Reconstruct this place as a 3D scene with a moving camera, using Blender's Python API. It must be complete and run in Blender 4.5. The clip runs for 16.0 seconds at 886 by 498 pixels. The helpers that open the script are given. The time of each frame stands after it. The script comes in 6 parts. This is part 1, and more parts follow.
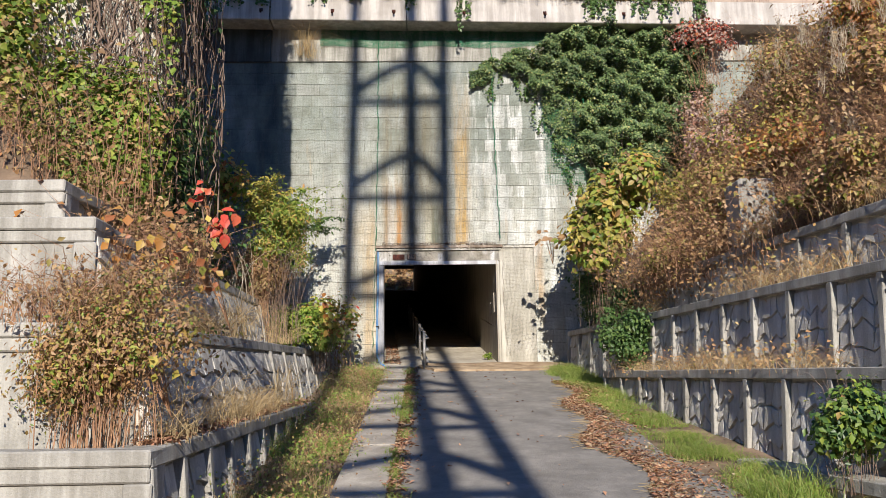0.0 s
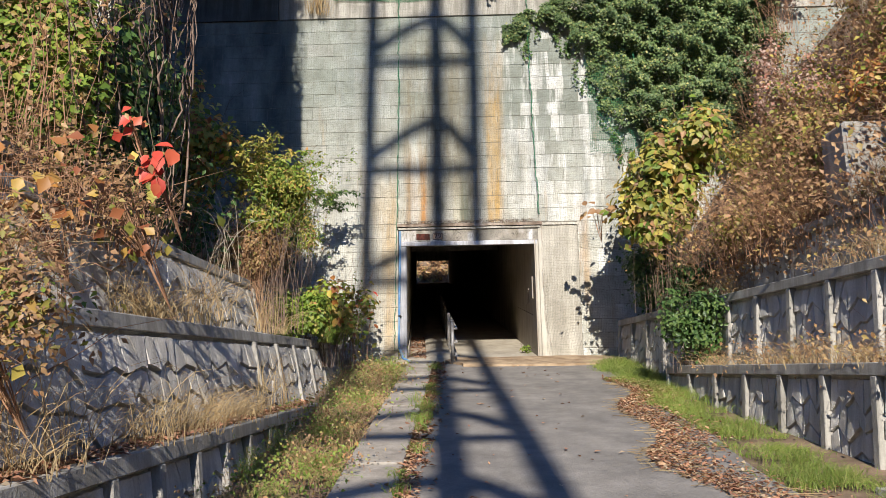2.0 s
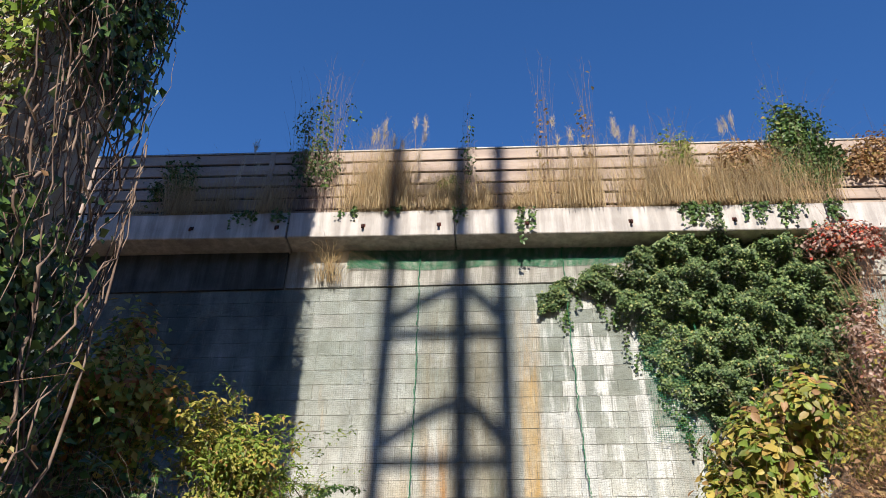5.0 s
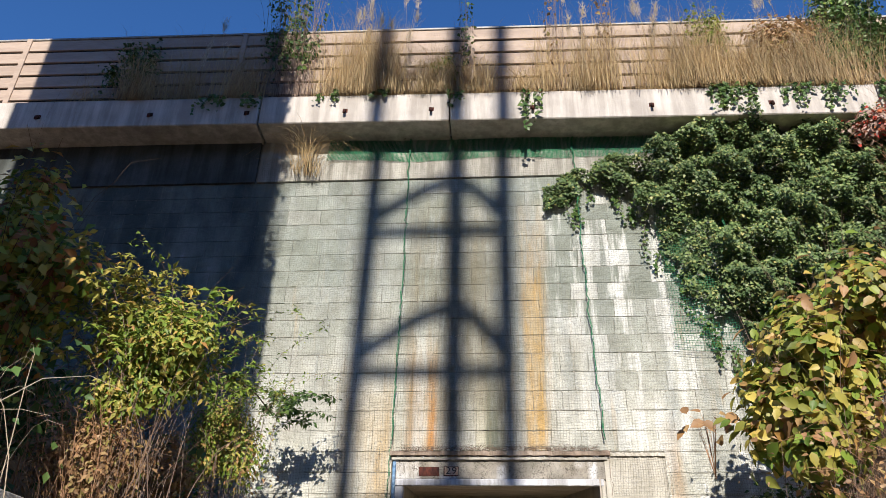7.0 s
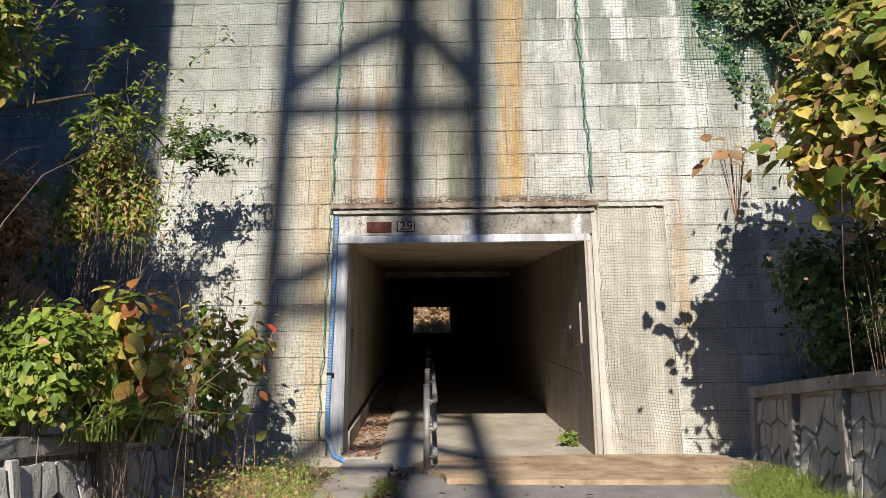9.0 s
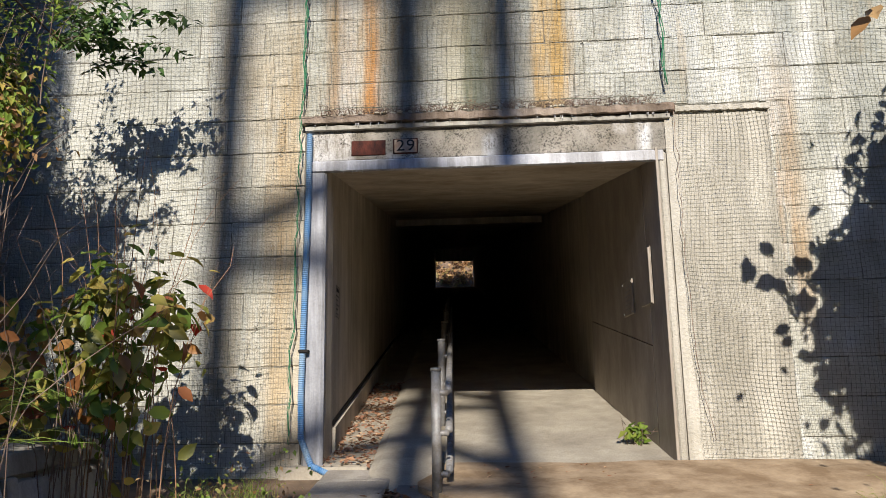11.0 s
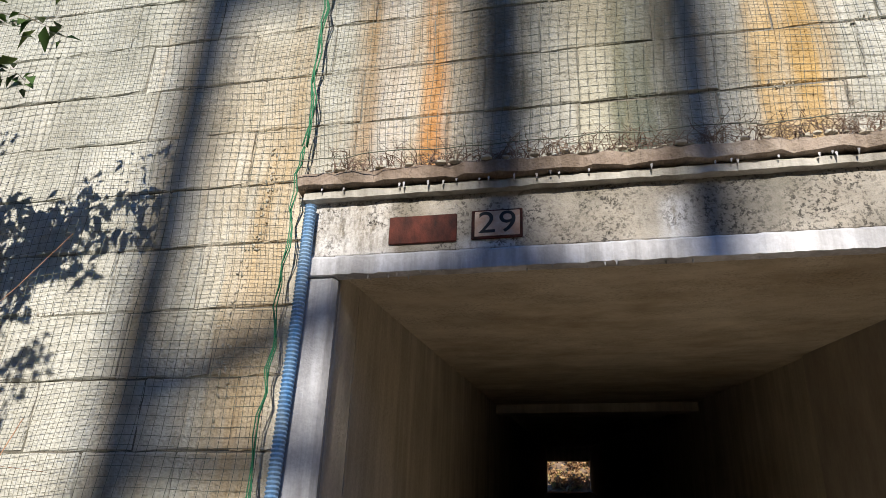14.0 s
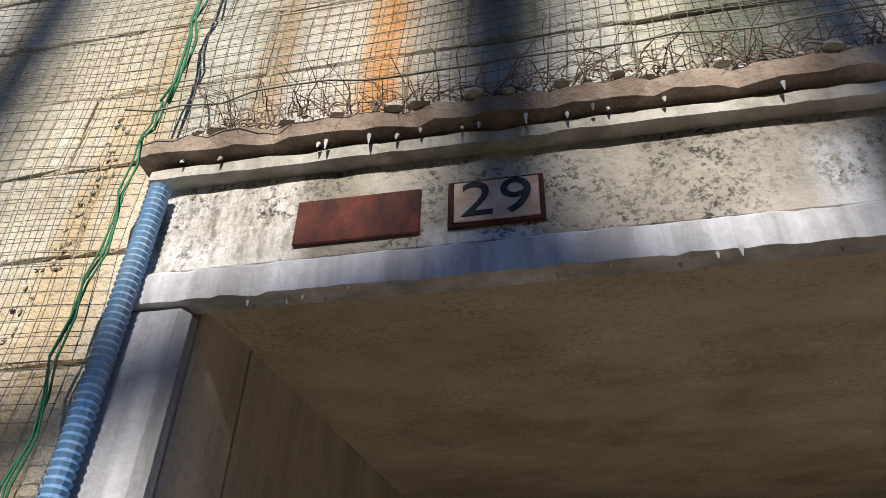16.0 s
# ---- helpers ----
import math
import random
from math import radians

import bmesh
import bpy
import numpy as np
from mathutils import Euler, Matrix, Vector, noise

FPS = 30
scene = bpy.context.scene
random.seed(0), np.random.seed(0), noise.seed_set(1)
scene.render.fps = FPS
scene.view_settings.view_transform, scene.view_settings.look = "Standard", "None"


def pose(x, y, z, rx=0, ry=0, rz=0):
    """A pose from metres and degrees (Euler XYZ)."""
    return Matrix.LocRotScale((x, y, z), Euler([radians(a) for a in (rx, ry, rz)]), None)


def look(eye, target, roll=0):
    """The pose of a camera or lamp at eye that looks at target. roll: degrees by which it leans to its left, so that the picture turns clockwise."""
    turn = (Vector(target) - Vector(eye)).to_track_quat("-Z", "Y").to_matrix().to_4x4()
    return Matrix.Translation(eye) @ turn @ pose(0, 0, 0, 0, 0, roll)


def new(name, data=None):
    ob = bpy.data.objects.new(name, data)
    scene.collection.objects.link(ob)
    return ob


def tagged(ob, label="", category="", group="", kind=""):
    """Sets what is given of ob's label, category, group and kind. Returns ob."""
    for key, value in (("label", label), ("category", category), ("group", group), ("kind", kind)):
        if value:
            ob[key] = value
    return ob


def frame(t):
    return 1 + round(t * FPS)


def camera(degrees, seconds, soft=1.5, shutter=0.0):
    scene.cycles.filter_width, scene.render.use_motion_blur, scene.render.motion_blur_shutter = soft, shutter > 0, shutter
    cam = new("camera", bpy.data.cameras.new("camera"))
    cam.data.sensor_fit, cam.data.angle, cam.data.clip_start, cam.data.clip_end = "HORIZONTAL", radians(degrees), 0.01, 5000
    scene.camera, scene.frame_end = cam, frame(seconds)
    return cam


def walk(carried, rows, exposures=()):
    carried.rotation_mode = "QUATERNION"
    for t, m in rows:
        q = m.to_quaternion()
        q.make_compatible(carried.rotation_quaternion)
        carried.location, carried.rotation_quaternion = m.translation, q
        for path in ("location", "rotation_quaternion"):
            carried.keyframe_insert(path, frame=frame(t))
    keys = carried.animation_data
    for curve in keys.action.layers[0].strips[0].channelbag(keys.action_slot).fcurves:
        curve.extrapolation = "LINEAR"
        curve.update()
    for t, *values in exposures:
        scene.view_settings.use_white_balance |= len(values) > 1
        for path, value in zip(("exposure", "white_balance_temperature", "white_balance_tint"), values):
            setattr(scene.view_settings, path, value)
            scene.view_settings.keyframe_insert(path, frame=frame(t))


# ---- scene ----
cam = camera(60.1, 16.0, soft=0.8)
METRES, EYE, TILT, LEAN, TURN = 15.6, 1.5, 0.0, 0.0, -1.5
ROWS = [
    (0.0, 0.0, 0.0, 0.0, 0.16, 11.07, 0.79),
    (0.5, 0.0019, 0.0304, 0.0003, 0.44, 11.36, 1.39),
    (1.0, 0.0046, 0.0642, 0.0027, 1.07, 10.73, 0.83),
    (1.5, 0.0045, 0.0979, 0.0042, 1.52, 9.98, 0.38),
    (2.0, 0.0081, 0.1329, 0.0045, 3.02, 10.76, 0.8),
    (2.5, 0.0086, 0.1676, 0.0042, 3.78, 11.95, 0.25),
    (3.0, 0.0088, 0.196, 0.0068, 3.91, 17.69, -0.62),
    (3.5, 0.0102, 0.2226, 0.0126, 5.11, 28.75, -1.17),
    (6.0, 0.0074, 0.3719, 0.028, 5.04, 35.01, -0.42),
    (6.5, 0.0078, 0.4013, 0.0301, 5.09, 33.35, -0.93),
    (7.0, 0.0104, 0.4315, 0.033, 5.35, 30.76, -1.08),
    (7.5, 0.0109, 0.4632, 0.0372, 5.38, 27.04, -0.94),
    (8.0, 0.0088, 0.4937, 0.0408, 4.23, 23.04, -0.26),
    (8.5, 0.0098, 0.5311, 0.046, 3.4, 17.9, 0.52),
    (9.0, 0.0084, 0.565, 0.051, 3.33, 14.72, 0.2),
    (11.5, 0.0034, 0.739, 0.0791, 5.47, 10.64, 1.01),
    (12.0, 0.0025, 0.7713, 0.0831, 4.89, 9.85, 0.72),
    (12.5, -0.0008, 0.8003, 0.0875, 6.0, 10.66, -0.15),
    (13.0, -0.0066, 0.83, 0.095, 8.78, 14.38, -0.36),
    (13.5, -0.0109, 0.8631, 0.1033, 11.96, 19.13, -0.67),
    (14.0, -0.0183, 0.8955, 0.1116, 12.84, 25.69, -2.03),
    (14.5, -0.0224, 0.9268, 0.1171, 12.22, 30.21, -2.97),
    (15.0, -0.0286, 0.9493, 0.1233, 11.7, 33.56, -2.31),
    (15.5, -0.0342, 0.9681, 0.1296, 11.72, 36.37, -1.0),
    (16.0, -0.0339, 0.9829, 0.1319, 12.43, 38.04, -1.42),
]
EXPOSURES = [(0.0, 0.5), (2.0, 0.58), (7.0, 0.57), (9.0, 0.5), (11.3, 0.38), (12.0, 0.36), (13.5, 0.42), (16.0, 0.5)]
walk(cam, [(t, pose(0, 0, EYE, TILT, LEAN, TURN) @ pose(METRES * x, METRES * y, METRES * z, 90 + pitch, roll, yaw)) for t, x, y, z, yaw, pitch, roll in ROWS], EXPOSURES)

# ---- sun and sky ----
SUN_RISE, SUN_DRIFT = 0.53, -0.04          # fall per metre ahead, and drift sideways per metre ahead
world = bpy.data.worlds.new("sky")
scene.world = world
world.use_nodes = True
wn = world.node_tree.nodes
sky = wn.new("ShaderNodeTexSky")
sky.sky_type = "NISHITA"
sky.sun_disc = False
sky.sun_elevation = math.atan(SUN_RISE)
sky.sun_rotation = radians(180)
sky.air_density, sky.dust_density, sky.ozone_density = 1.0, 0.0, 6.0
deep = wn.new("ShaderNodeHueSaturation")          # clear, dry autumn air
deep.inputs["Hue"].default_value, deep.inputs["Saturation"].default_value = 0.507, 1.14
world.node_tree.links.new(sky.outputs[0], deep.inputs["Color"])
world.node_tree.links.new(deep.outputs[0], wn["Background"].inputs[0])
wn["Background"].inputs[1].default_value = 0.116
sun = new("sun", bpy.data.lights.new("sun", "SUN"))
sun.data.energy, sun.data.angle, sun.data.color = 5.0, radians(0.53), (1.0, 0.92, 0.81)
sun.matrix_world = look((0, -20, 30), (20 * SUN_DRIFT, 0, 30 - 20 * SUN_RISE))


# ---- materials ----
def material(name, rough=0.85, metal=0.0):
    m = bpy.data.materials.new(name)
    m.use_nodes = True
    b = m.node_tree.nodes["Principled BSDF"]
    b.inputs["Roughness"].default_value, b.inputs["Metallic"].default_value = rough, metal
    b.inputs["Specular IOR Level"].default_value = 0.3
    return m, m.node_tree.nodes, m.node_tree.links, b


def n_noise(nodes, links, scale, stretch=(1, 1, 1), detail=5, rough=0.6, shift=(0, 0, 0)):
    """Noise in world metres, stretched along the axes."""
    g = nodes.new("ShaderNodeNewGeometry")
    mp = nodes.new("ShaderNodeMapping")
    mp.inputs["Scale"].default_value, mp.inputs["Location"].default_value = stretch, shift
    t = nodes.new("ShaderNodeTexNoise")
    t.inputs["Scale"].default_value, t.inputs["Detail"].default_value, t.inputs["Roughness"].default_value = scale, detail, rough
    links.new(g.outputs["Position"], mp.inputs[0])
    links.new(mp.outputs[0], t.inputs[0])
    return t.outputs[0]


def n_ramp(nodes, links, value, stops):
    r = nodes.new("ShaderNodeValToRGB")
    while len(r.color_ramp.elements) < len(stops):
        r.color_ramp.elements.new(0.5)
    for e, (p, c) in zip(r.color_ramp.elements, stops):
        e.position, e.color = p, (*c, 1) if len(c) == 3 else c
    links.new(value, r.inputs[0])
    return r.outputs[0]


def n_mix(nodes, links, fac, a, b, mode="MIX"):
    m = nodes.new("ShaderNodeMix")
    m.data_type, m.blend_type = "RGBA", mode
    for socket, v in ((m.inputs["Factor"], fac), (m.inputs["A"], a), (m.inputs["B"], b)):
        if isinstance(v, (int, float)):
            socket.default_value = v
        elif isinstance(v, tuple):
            socket.default_value = (*v, 1)
        else:
            links.new(v, socket)
    return m.outputs["Result"]


def n_math(nodes, links, op, a, b=0.0, clamp=False):
    m = nodes.new("ShaderNodeMath")
    m.operation, m.use_clamp = op, clamp
    for socket, v in ((m.inputs[0], a), (m.inputs[1], b)):
        if isinstance(v, (int, float)):
            socket.default_value = v
        else:
            links.new(v, socket)
    return m.outputs[0]


def n_band(nodes, links, axis, lo, hi, soft):
    """1 between lo and hi of a world axis, fading over soft."""
    g = nodes.new("ShaderNodeNewGeometry")
    s = nodes.new("ShaderNodeSeparateXYZ")
    links.new(g.outputs["Position"], s.inputs[0])
    up = n_math(nodes, links, "MULTIPLY_ADD", s.outputs[axis], 1 / soft, True)
    up.node.inputs[2].default_value = -lo / soft + 0.5
    dn = n_math(nodes, links, "MULTIPLY_ADD", s.outputs[axis], -1 / soft, True)
    dn.node.inputs[2].default_value = hi / soft + 0.5
    return n_math(nodes, links, "MULTIPLY", up, dn)


def n_bump(nodes, links, bsdf, height, strength=0.4, distance=0.01):
    b = nodes.new("ShaderNodeBump")
    b.inputs["Strength"].default_value, b.inputs["Distance"].default_value = strength, distance
    links.new(height, b.inputs["Height"])
    links.new(b.outputs[0], bsdf.inputs["Normal"])


def concrete(name, dark, light, streak=0.5, bump=0.5, rough=0.9):
    m, n, l, b = material(name, rough)
    b.inputs["Specular IOR Level"].default_value = 0.05
    base = n_ramp(n, l, n_noise(n, l, 2.2, detail=8), [(0.3, dark), (0.7, light)])
    run = n_ramp(n, l, n_noise(n, l, 1.0, (6, 6, 0.5), 6, 0.65), [(0.42, (0.25, 0.23, 0.2)), (0.62, (1, 1, 1))])
    base = n_mix(n, l, streak, base, run, "MULTIPLY")
    fine = n_noise(n, l, 60, detail=4)
    base = n_mix(n, l, 0.35, base, n_ramp(n, l, fine, [(0.3, (0.5, 0.5, 0.5)), (0.7, (1, 1, 1))]), "MULTIPLY")
    l.new(base, b.inputs["Base Color"])
    if bump:
        n_bump(n, l, b, n_math(n, l, "ADD", fine, n_noise(n, l, 9, detail=6)), bump, 0.012)
    return m


def block_wall():
    """Grey-green facing blocks with white lime runs, rust runs and black damp."""
    m, n, l, b = material("facing_block", 0.9)
    info = n.new("ShaderNodeObjectInfo")
    isl = n.new("ShaderNodeNewGeometry")
    tone = n_math(n, l, "FRACT", n_math(n, l, "ADD", info.outputs["Random"], isl.outputs["Random Per Island"]))
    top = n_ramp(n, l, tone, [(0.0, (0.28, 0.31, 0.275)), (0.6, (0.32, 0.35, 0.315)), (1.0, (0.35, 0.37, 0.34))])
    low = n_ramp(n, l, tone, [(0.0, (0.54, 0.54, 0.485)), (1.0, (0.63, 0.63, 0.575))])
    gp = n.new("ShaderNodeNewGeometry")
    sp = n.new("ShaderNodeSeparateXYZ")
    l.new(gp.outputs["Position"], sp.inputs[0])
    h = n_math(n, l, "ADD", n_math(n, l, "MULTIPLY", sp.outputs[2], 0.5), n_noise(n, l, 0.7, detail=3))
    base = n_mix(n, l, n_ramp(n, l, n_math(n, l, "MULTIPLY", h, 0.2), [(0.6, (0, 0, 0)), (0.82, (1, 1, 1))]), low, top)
    # lime runs
    runs = n_noise(n, l, 1.0, (5.5, 1, 0.55), 4, 0.6)
    lime = n_ramp(n, l, n_math(n, l, "ADD", runs, n_math(n, l, "MULTIPLY_ADD", tone, 0.16)), [(0.50, (0, 0, 0)), (0.58, (1, 1, 1))])
    part_r = n_band(n, l, 0, 1.1, 5.0, 0.8)
    base = n_mix(n, l, n_math(n, l, "MULTIPLY", lime, n_math(n, l, "MULTIPLY_ADD", part_r, 0.72)), base, (0.76, 0.77, 0.75))
    lime.node.inputs[0].links[0].from_node.inputs[1].links[0].from_node.inputs[2].default_value = -0.08
    base.node.inputs["Factor"].links[0].from_node.inputs[1].links[0].from_node.inputs[2].default_value = 0.1
    # rust and earth runs
    wob = n_noise(n, l, 1.0, (7, 1, 0.8), 5, 0.7, (3, 0, 0))
    wmask = n_ramp(n, l, wob, [(0.38, (0, 0, 0)), (0.6, (1, 1, 1))])
    for x0, x1, z0, z1, col, amount in ((0.66, 1.05, 4.6, 8.4, (0.42, 0.27, 0.10), 0.75), (-0.85, -0.45, 4.6, 6.2, (0.5, 0.24, 0.06), 0.85),
                                        (-1.7, -1.25, 2.6, 5.6, (0.5, 0.36, 0.18), 0.4), (-1.3, -1.02, 2.2, 5.3, (0.54, 0.38, 0.20), 0.6), (-0.9, 0.5, 4.9, 8.6, (0.24, 0.2, 0.12), 0.6),
                                        (2.35, 2.6, 3.4, 4.9, (0.5, 0.28, 0.12), 0.6), (0.1, 0.42, 4.6, 5.4, (0.1, 0.12, 0.05), 0.8)):
        band = n_math(n, l, "MULTIPLY", n_band(n, l, 0, x0, x1, 0.16), n_band(n, l, 2, z0, z1, 0.8))
        base = n_mix(n, l, n_math(n, l, "MULTIPLY", n_math(n, l, "MULTIPLY", band, wmask), amount), base, col)
    damp = n_ramp(n, l, n_noise(n, l, 1.0, (3.5, 1, 0.8), 6, 0.7, (11, 0, 5)), [(0.55, (0, 0, 0)), (0.72, (1, 1, 1))])
    dband = n_math(n, l, "MULTIPLY", n_band(n, l, 0, -1.0, 0.7, 0.5), n_band(n, l, 2, 4.7, 7.4, 0.8))
    base = n_mix(n, l, n_math(n, l, "MULTIPLY", n_math(n, l, "MULTIPLY", damp, dband), 0.8), base, (0.12, 0.11, 0.08))
    # narrow rust, mould and lime runs below the ledge of the deck and beside the portal, and a dark brown run at x -0.4
    # to -0.24
    edge = n_math(n, l, "MULTIPLY_ADD", n_noise(n, l, 1.0, (9, 1, 2.2), 5, 0.7, (5, 0, 1)), 1.6, True)
    edge.node.inputs[2].default_value = -0.2
    for x0, x1, z0, z1, col, amount, soft in ((-0.58, -0.47, 4.3, 5.75, (0.58, 0.25, 0.06), 1.0, 0.05), (-0.78, -0.6, 4.3, 6.4, (0.66, 0.68, 0.66), 0.8, 0.05), (0.20, 0.34, 4.3, 5.6, (0.09, 0.11, 0.05), 1.0, 0.06),
                                              (0.05, 0.18, 4.3, 5.6, (0.74, 0.71, 0.58), 0.9, 0.05), (0.72, 0.96, 4.3, 7.0, (0.58, 0.37, 0.12), 0.9, 0.06), (-1.24, -1.06, 2.0, 5.4, (0.60, 0.43, 0.22), 0.6, 0.1),
                                              (-1.72, -1.58, 2.4, 5.6, (0.50, 0.38, 0.22), 0.7, 0.1), (-0.4, -0.24, 4.3, 6.0, (0.16, 0.13, 0.09), 0.8, 0.08), (2.5, 2.62, 3.2, 5.0, (0.55, 0.36, 0.18), 0.8, 0.06), (1.1, 1.5, 4.3, 6.5, (0.66, 0.64, 0.55), 0.7, 0.1), (-0.35, 0.5, 5.0, 8.3, (0.17, 0.155, 0.115), 0.75, 0.3), (1.75, 1.95, 4.6, 8.2, (0.26, 0.28, 0.26), 0.7, 0.1), (3.0, 3.3, 3.8, 6.2, (0.28, 0.31, 0.30), 0.7, 0.12)):
        band = n_math(n, l, "MULTIPLY", n_band(n, l, 0, x0, x1, soft), n_band(n, l, 2, z0, z1, 0.9))
        base = n_mix(n, l, n_math(n, l, "MULTIPLY", n_math(n, l, "MULTIPLY", band, edge), amount), base, col)
    # broad weathering: grey-blue and ochre washes running down
    wash = n_noise(n, l, 1.0, (2.6, 1, 0.35), 6, 0.65, (23, 0, 2))
    base = n_mix(n, l, n_math(n, l, "MULTIPLY", n_ramp(n, l, wash, [(0.5, (0, 0, 0)), (0.68, (1, 1, 1))]), 0.55), base, (0.25, 0.28, 0.28))
    ochre = n_noise(n, l, 1.0, (4.5, 1, 0.4), 6, 0.7, (41, 0, 9))
    base = n_mix(n, l, n_math(n, l, "MULTIPLY", n_ramp(n, l, ochre, [(0.58, (0, 0, 0)), (0.74, (0.6, 0.6, 0.6))]), n_band(n, l, 2, 1.0, 7.4, 1.5)), base, (0.46, 0.34, 0.19))
    ochre2 = n_ramp(n, l, n_noise(n, l, 3.0, detail=8, rough=0.7), [(0.35, (0.72, 0.70, 0.66)), (0.62, (1.08, 1.08, 1.08))])
    base = n_mix(n, l, 0.8, base, ochre2, "MULTIPLY")
    # patchy dark colour left of x -3.1 deepens the pier's shadow
    pier_shade = n_ramp(n, l, n_noise(n, l, 0.9, (1.5, 1, 0.6), 6, 0.65, (7, 0, 3)), [(0.3, (0.35, 0.35, 0.35)), (0.6, (1, 1, 1))])
    base = n_mix(n, l, n_math(n, l, "MULTIPLY", n_math(n, l, "MULTIPLY", pier_shade, n_band(n, l, 0, -14.0, -3.1, 0.5)), 0.9), base, (0.055, 0.07, 0.066))
    fine = n_noise(n, l, 55, detail=5)
    base = n_mix(n, l, 0.4, base, n_ramp(n, l, fine, [(0.3, (0.55, 0.55, 0.55)), (0.7, (1.1, 1.1, 1.1))]), "MULTIPLY")
    l.new(base, b.inputs["Base Color"])
    n_bump(n, l, b, n_math(n, l, "ADD", fine, n_noise(n, l, 14, detail=7)), 0.9, 0.016)
    return m


def mouldy(name, dark, light, mould=0.8, wash=(), rough=0.9):
    """Old cast concrete with black mould specks and lime or paint where wash says (x0, x1, z0, z1, amount)."""
    m, n, l, b = material(name, rough)
    b.inputs["Specular IOR Level"].default_value = 0.1
    base = n_ramp(n, l, n_noise(n, l, 2.6, detail=8, rough=0.7), [(0.35, dark), (0.65, light)])
    ragged = n_ramp(n, l, n_noise(n, l, 1.0, (16, 16, 5), 6, 0.75, (2, 0, 4)), [(0.36, (0, 0, 0)), (0.52, (1, 1, 1))])
    for x0, x1, z0, z1, amount in wash:
        band = n_math(n, l, "MULTIPLY", n_band(n, l, 0, x0, x1, 0.06), n_band(n, l, 2, z0, z1, 0.05))
        base = n_mix(n, l, n_math(n, l, "MULTIPLY", n_math(n, l, "MULTIPLY", band, ragged), amount), base, (0.70, 0.71, 0.73))
    speck = n_ramp(n, l, n_noise(n, l, 75, detail=5, rough=0.75), [(0.50, (0, 0, 0)), (0.58, (1, 1, 1))])
    where = n_ramp(n, l, n_noise(n, l, 3.2, detail=6, rough=0.7, shift=(9, 2, 1)), [(0.42, (0, 0, 0)), (0.58, (1, 1, 1))])
    base = n_mix(n, l, n_math(n, l, "MULTIPLY", n_math(n, l, "MULTIPLY", speck, where), mould), base, (0.05, 0.048, 0.045))
    stain = n_ramp(n, l, n_noise(n, l, 1.3, detail=7, rough=0.7, shift=(4, 7, 2)), [(0.34, (0.62, 0.56, 0.48)), (0.58, (1, 1, 1))])
    base = n_mix(n, l, 0.8, base, stain, "MULTIPLY")
    l.new(base, b.inputs["Base Color"])
    n_bump(n, l, b, n_math(n, l, "ADD", n_noise(n, l, 70, detail=4), n_noise(n, l, 11, detail=6)), 0.6, 0.01)
    return m


def crumbling():
    """Pale mortar crumbs."""
    return concrete("pale_mortar_crumb", (0.46, 0.43, 0.36), (0.62, 0.58, 0.49), 0.2, 0.8)


def leaf_mat(name, stops, gloss=0.45, through_light=0.2):
    m, n, l, b = material(name, gloss)
    g = n.new("ShaderNodeNewGeometry")
    col = n_ramp(n, l, g.outputs["Random Per Island"], stops)
    vary = n_ramp(n, l, n_noise(n, l, 1.3, detail=3), [(0.3, (0.6, 0.6, 0.6)), (0.7, (1.15, 1.1, 1.0))])
    col = n_mix(n, l, 0.8, col, vary, "MULTIPLY")
    l.new(col, b.inputs["Base Color"])
    t = n.new("ShaderNodeBsdfTranslucent")
    l.new(col, t.inputs[0])
    mx = n.new("ShaderNodeMixShader")
    mx.inputs[0].default_value = through_light
    l.new(b.outputs[0], mx.inputs[1])
    l.new(t.outputs[0], mx.inputs[2])
    l.new(mx.outputs[0], n["Material Output"].inputs[0])
    return m


def plain(name, col, rough=0.6, metal=0.0, col2=None, scale=8, stretch=(1, 1, 1), bump=0.2):
    m, n, l, b = material(name, rough, metal)
    col2 = col2 or tuple(c * 0.6 for c in col)
    v = n_noise(n, l, scale, stretch, 6)
    c = n_ramp(n, l, v, [(0.35, col2), (0.65, col)])
    f = n_noise(n, l, scale * 9, stretch, 3)
    c = n_mix(n, l, 0.3, c, n_ramp(n, l, f, [(0.3, (0.5, 0.5, 0.5)), (0.7, (1, 1, 1))]), "MULTIPLY")
    l.new(c, b.inputs["Base Color"])
    if bump:
        n_bump(n, l, b, f, bump, 0.006)
    return m


M_BLOCK = block_wall()
M_BACK = concrete("mortar", (0.20, 0.19, 0.16), (0.33, 0.31, 0.27))
M_CRUMB = crumbling()
M_CAP = concrete("pale_concrete", (0.42, 0.41, 0.37), (0.6, 0.58, 0.53), 0.6)
M_BEAM = concrete("deck_concrete", (0.50, 0.46, 0.43), (0.68, 0.64, 0.60), 0.4)
M_RENDER = concrete("cement_render", (0.50, 0.47, 0.40), (0.66, 0.63, 0.56), 0.35, 0.9)
M_LINTEL = mouldy("lintel_concrete", (0.20, 0.19, 0.165), (0.40, 0.375, 0.335), 0.95, ((-1.1, -0.66, 4.4, 4.75, 0.9), (1.47, 1.55, 4.4, 4.75, 1.0), (0.33, 0.42, 4.4, 4.62, 0.9), (1.3, 1.4, 4.6, 4.75, 0.7), (-0.4, -0.16, 4.4, 4.5, 0.7)))
M_LEDGE = concrete("rusty_ledge", (0.20, 0.135, 0.10), (0.52, 0.45, 0.38), 0.6, 0.9)
# dark copy of the cap concrete, for the piece in the pier's shadow
M_CAP_SHADE = concrete("shaded_cap_concrete", (0.07, 0.08, 0.08), (0.13, 0.14, 0.135))
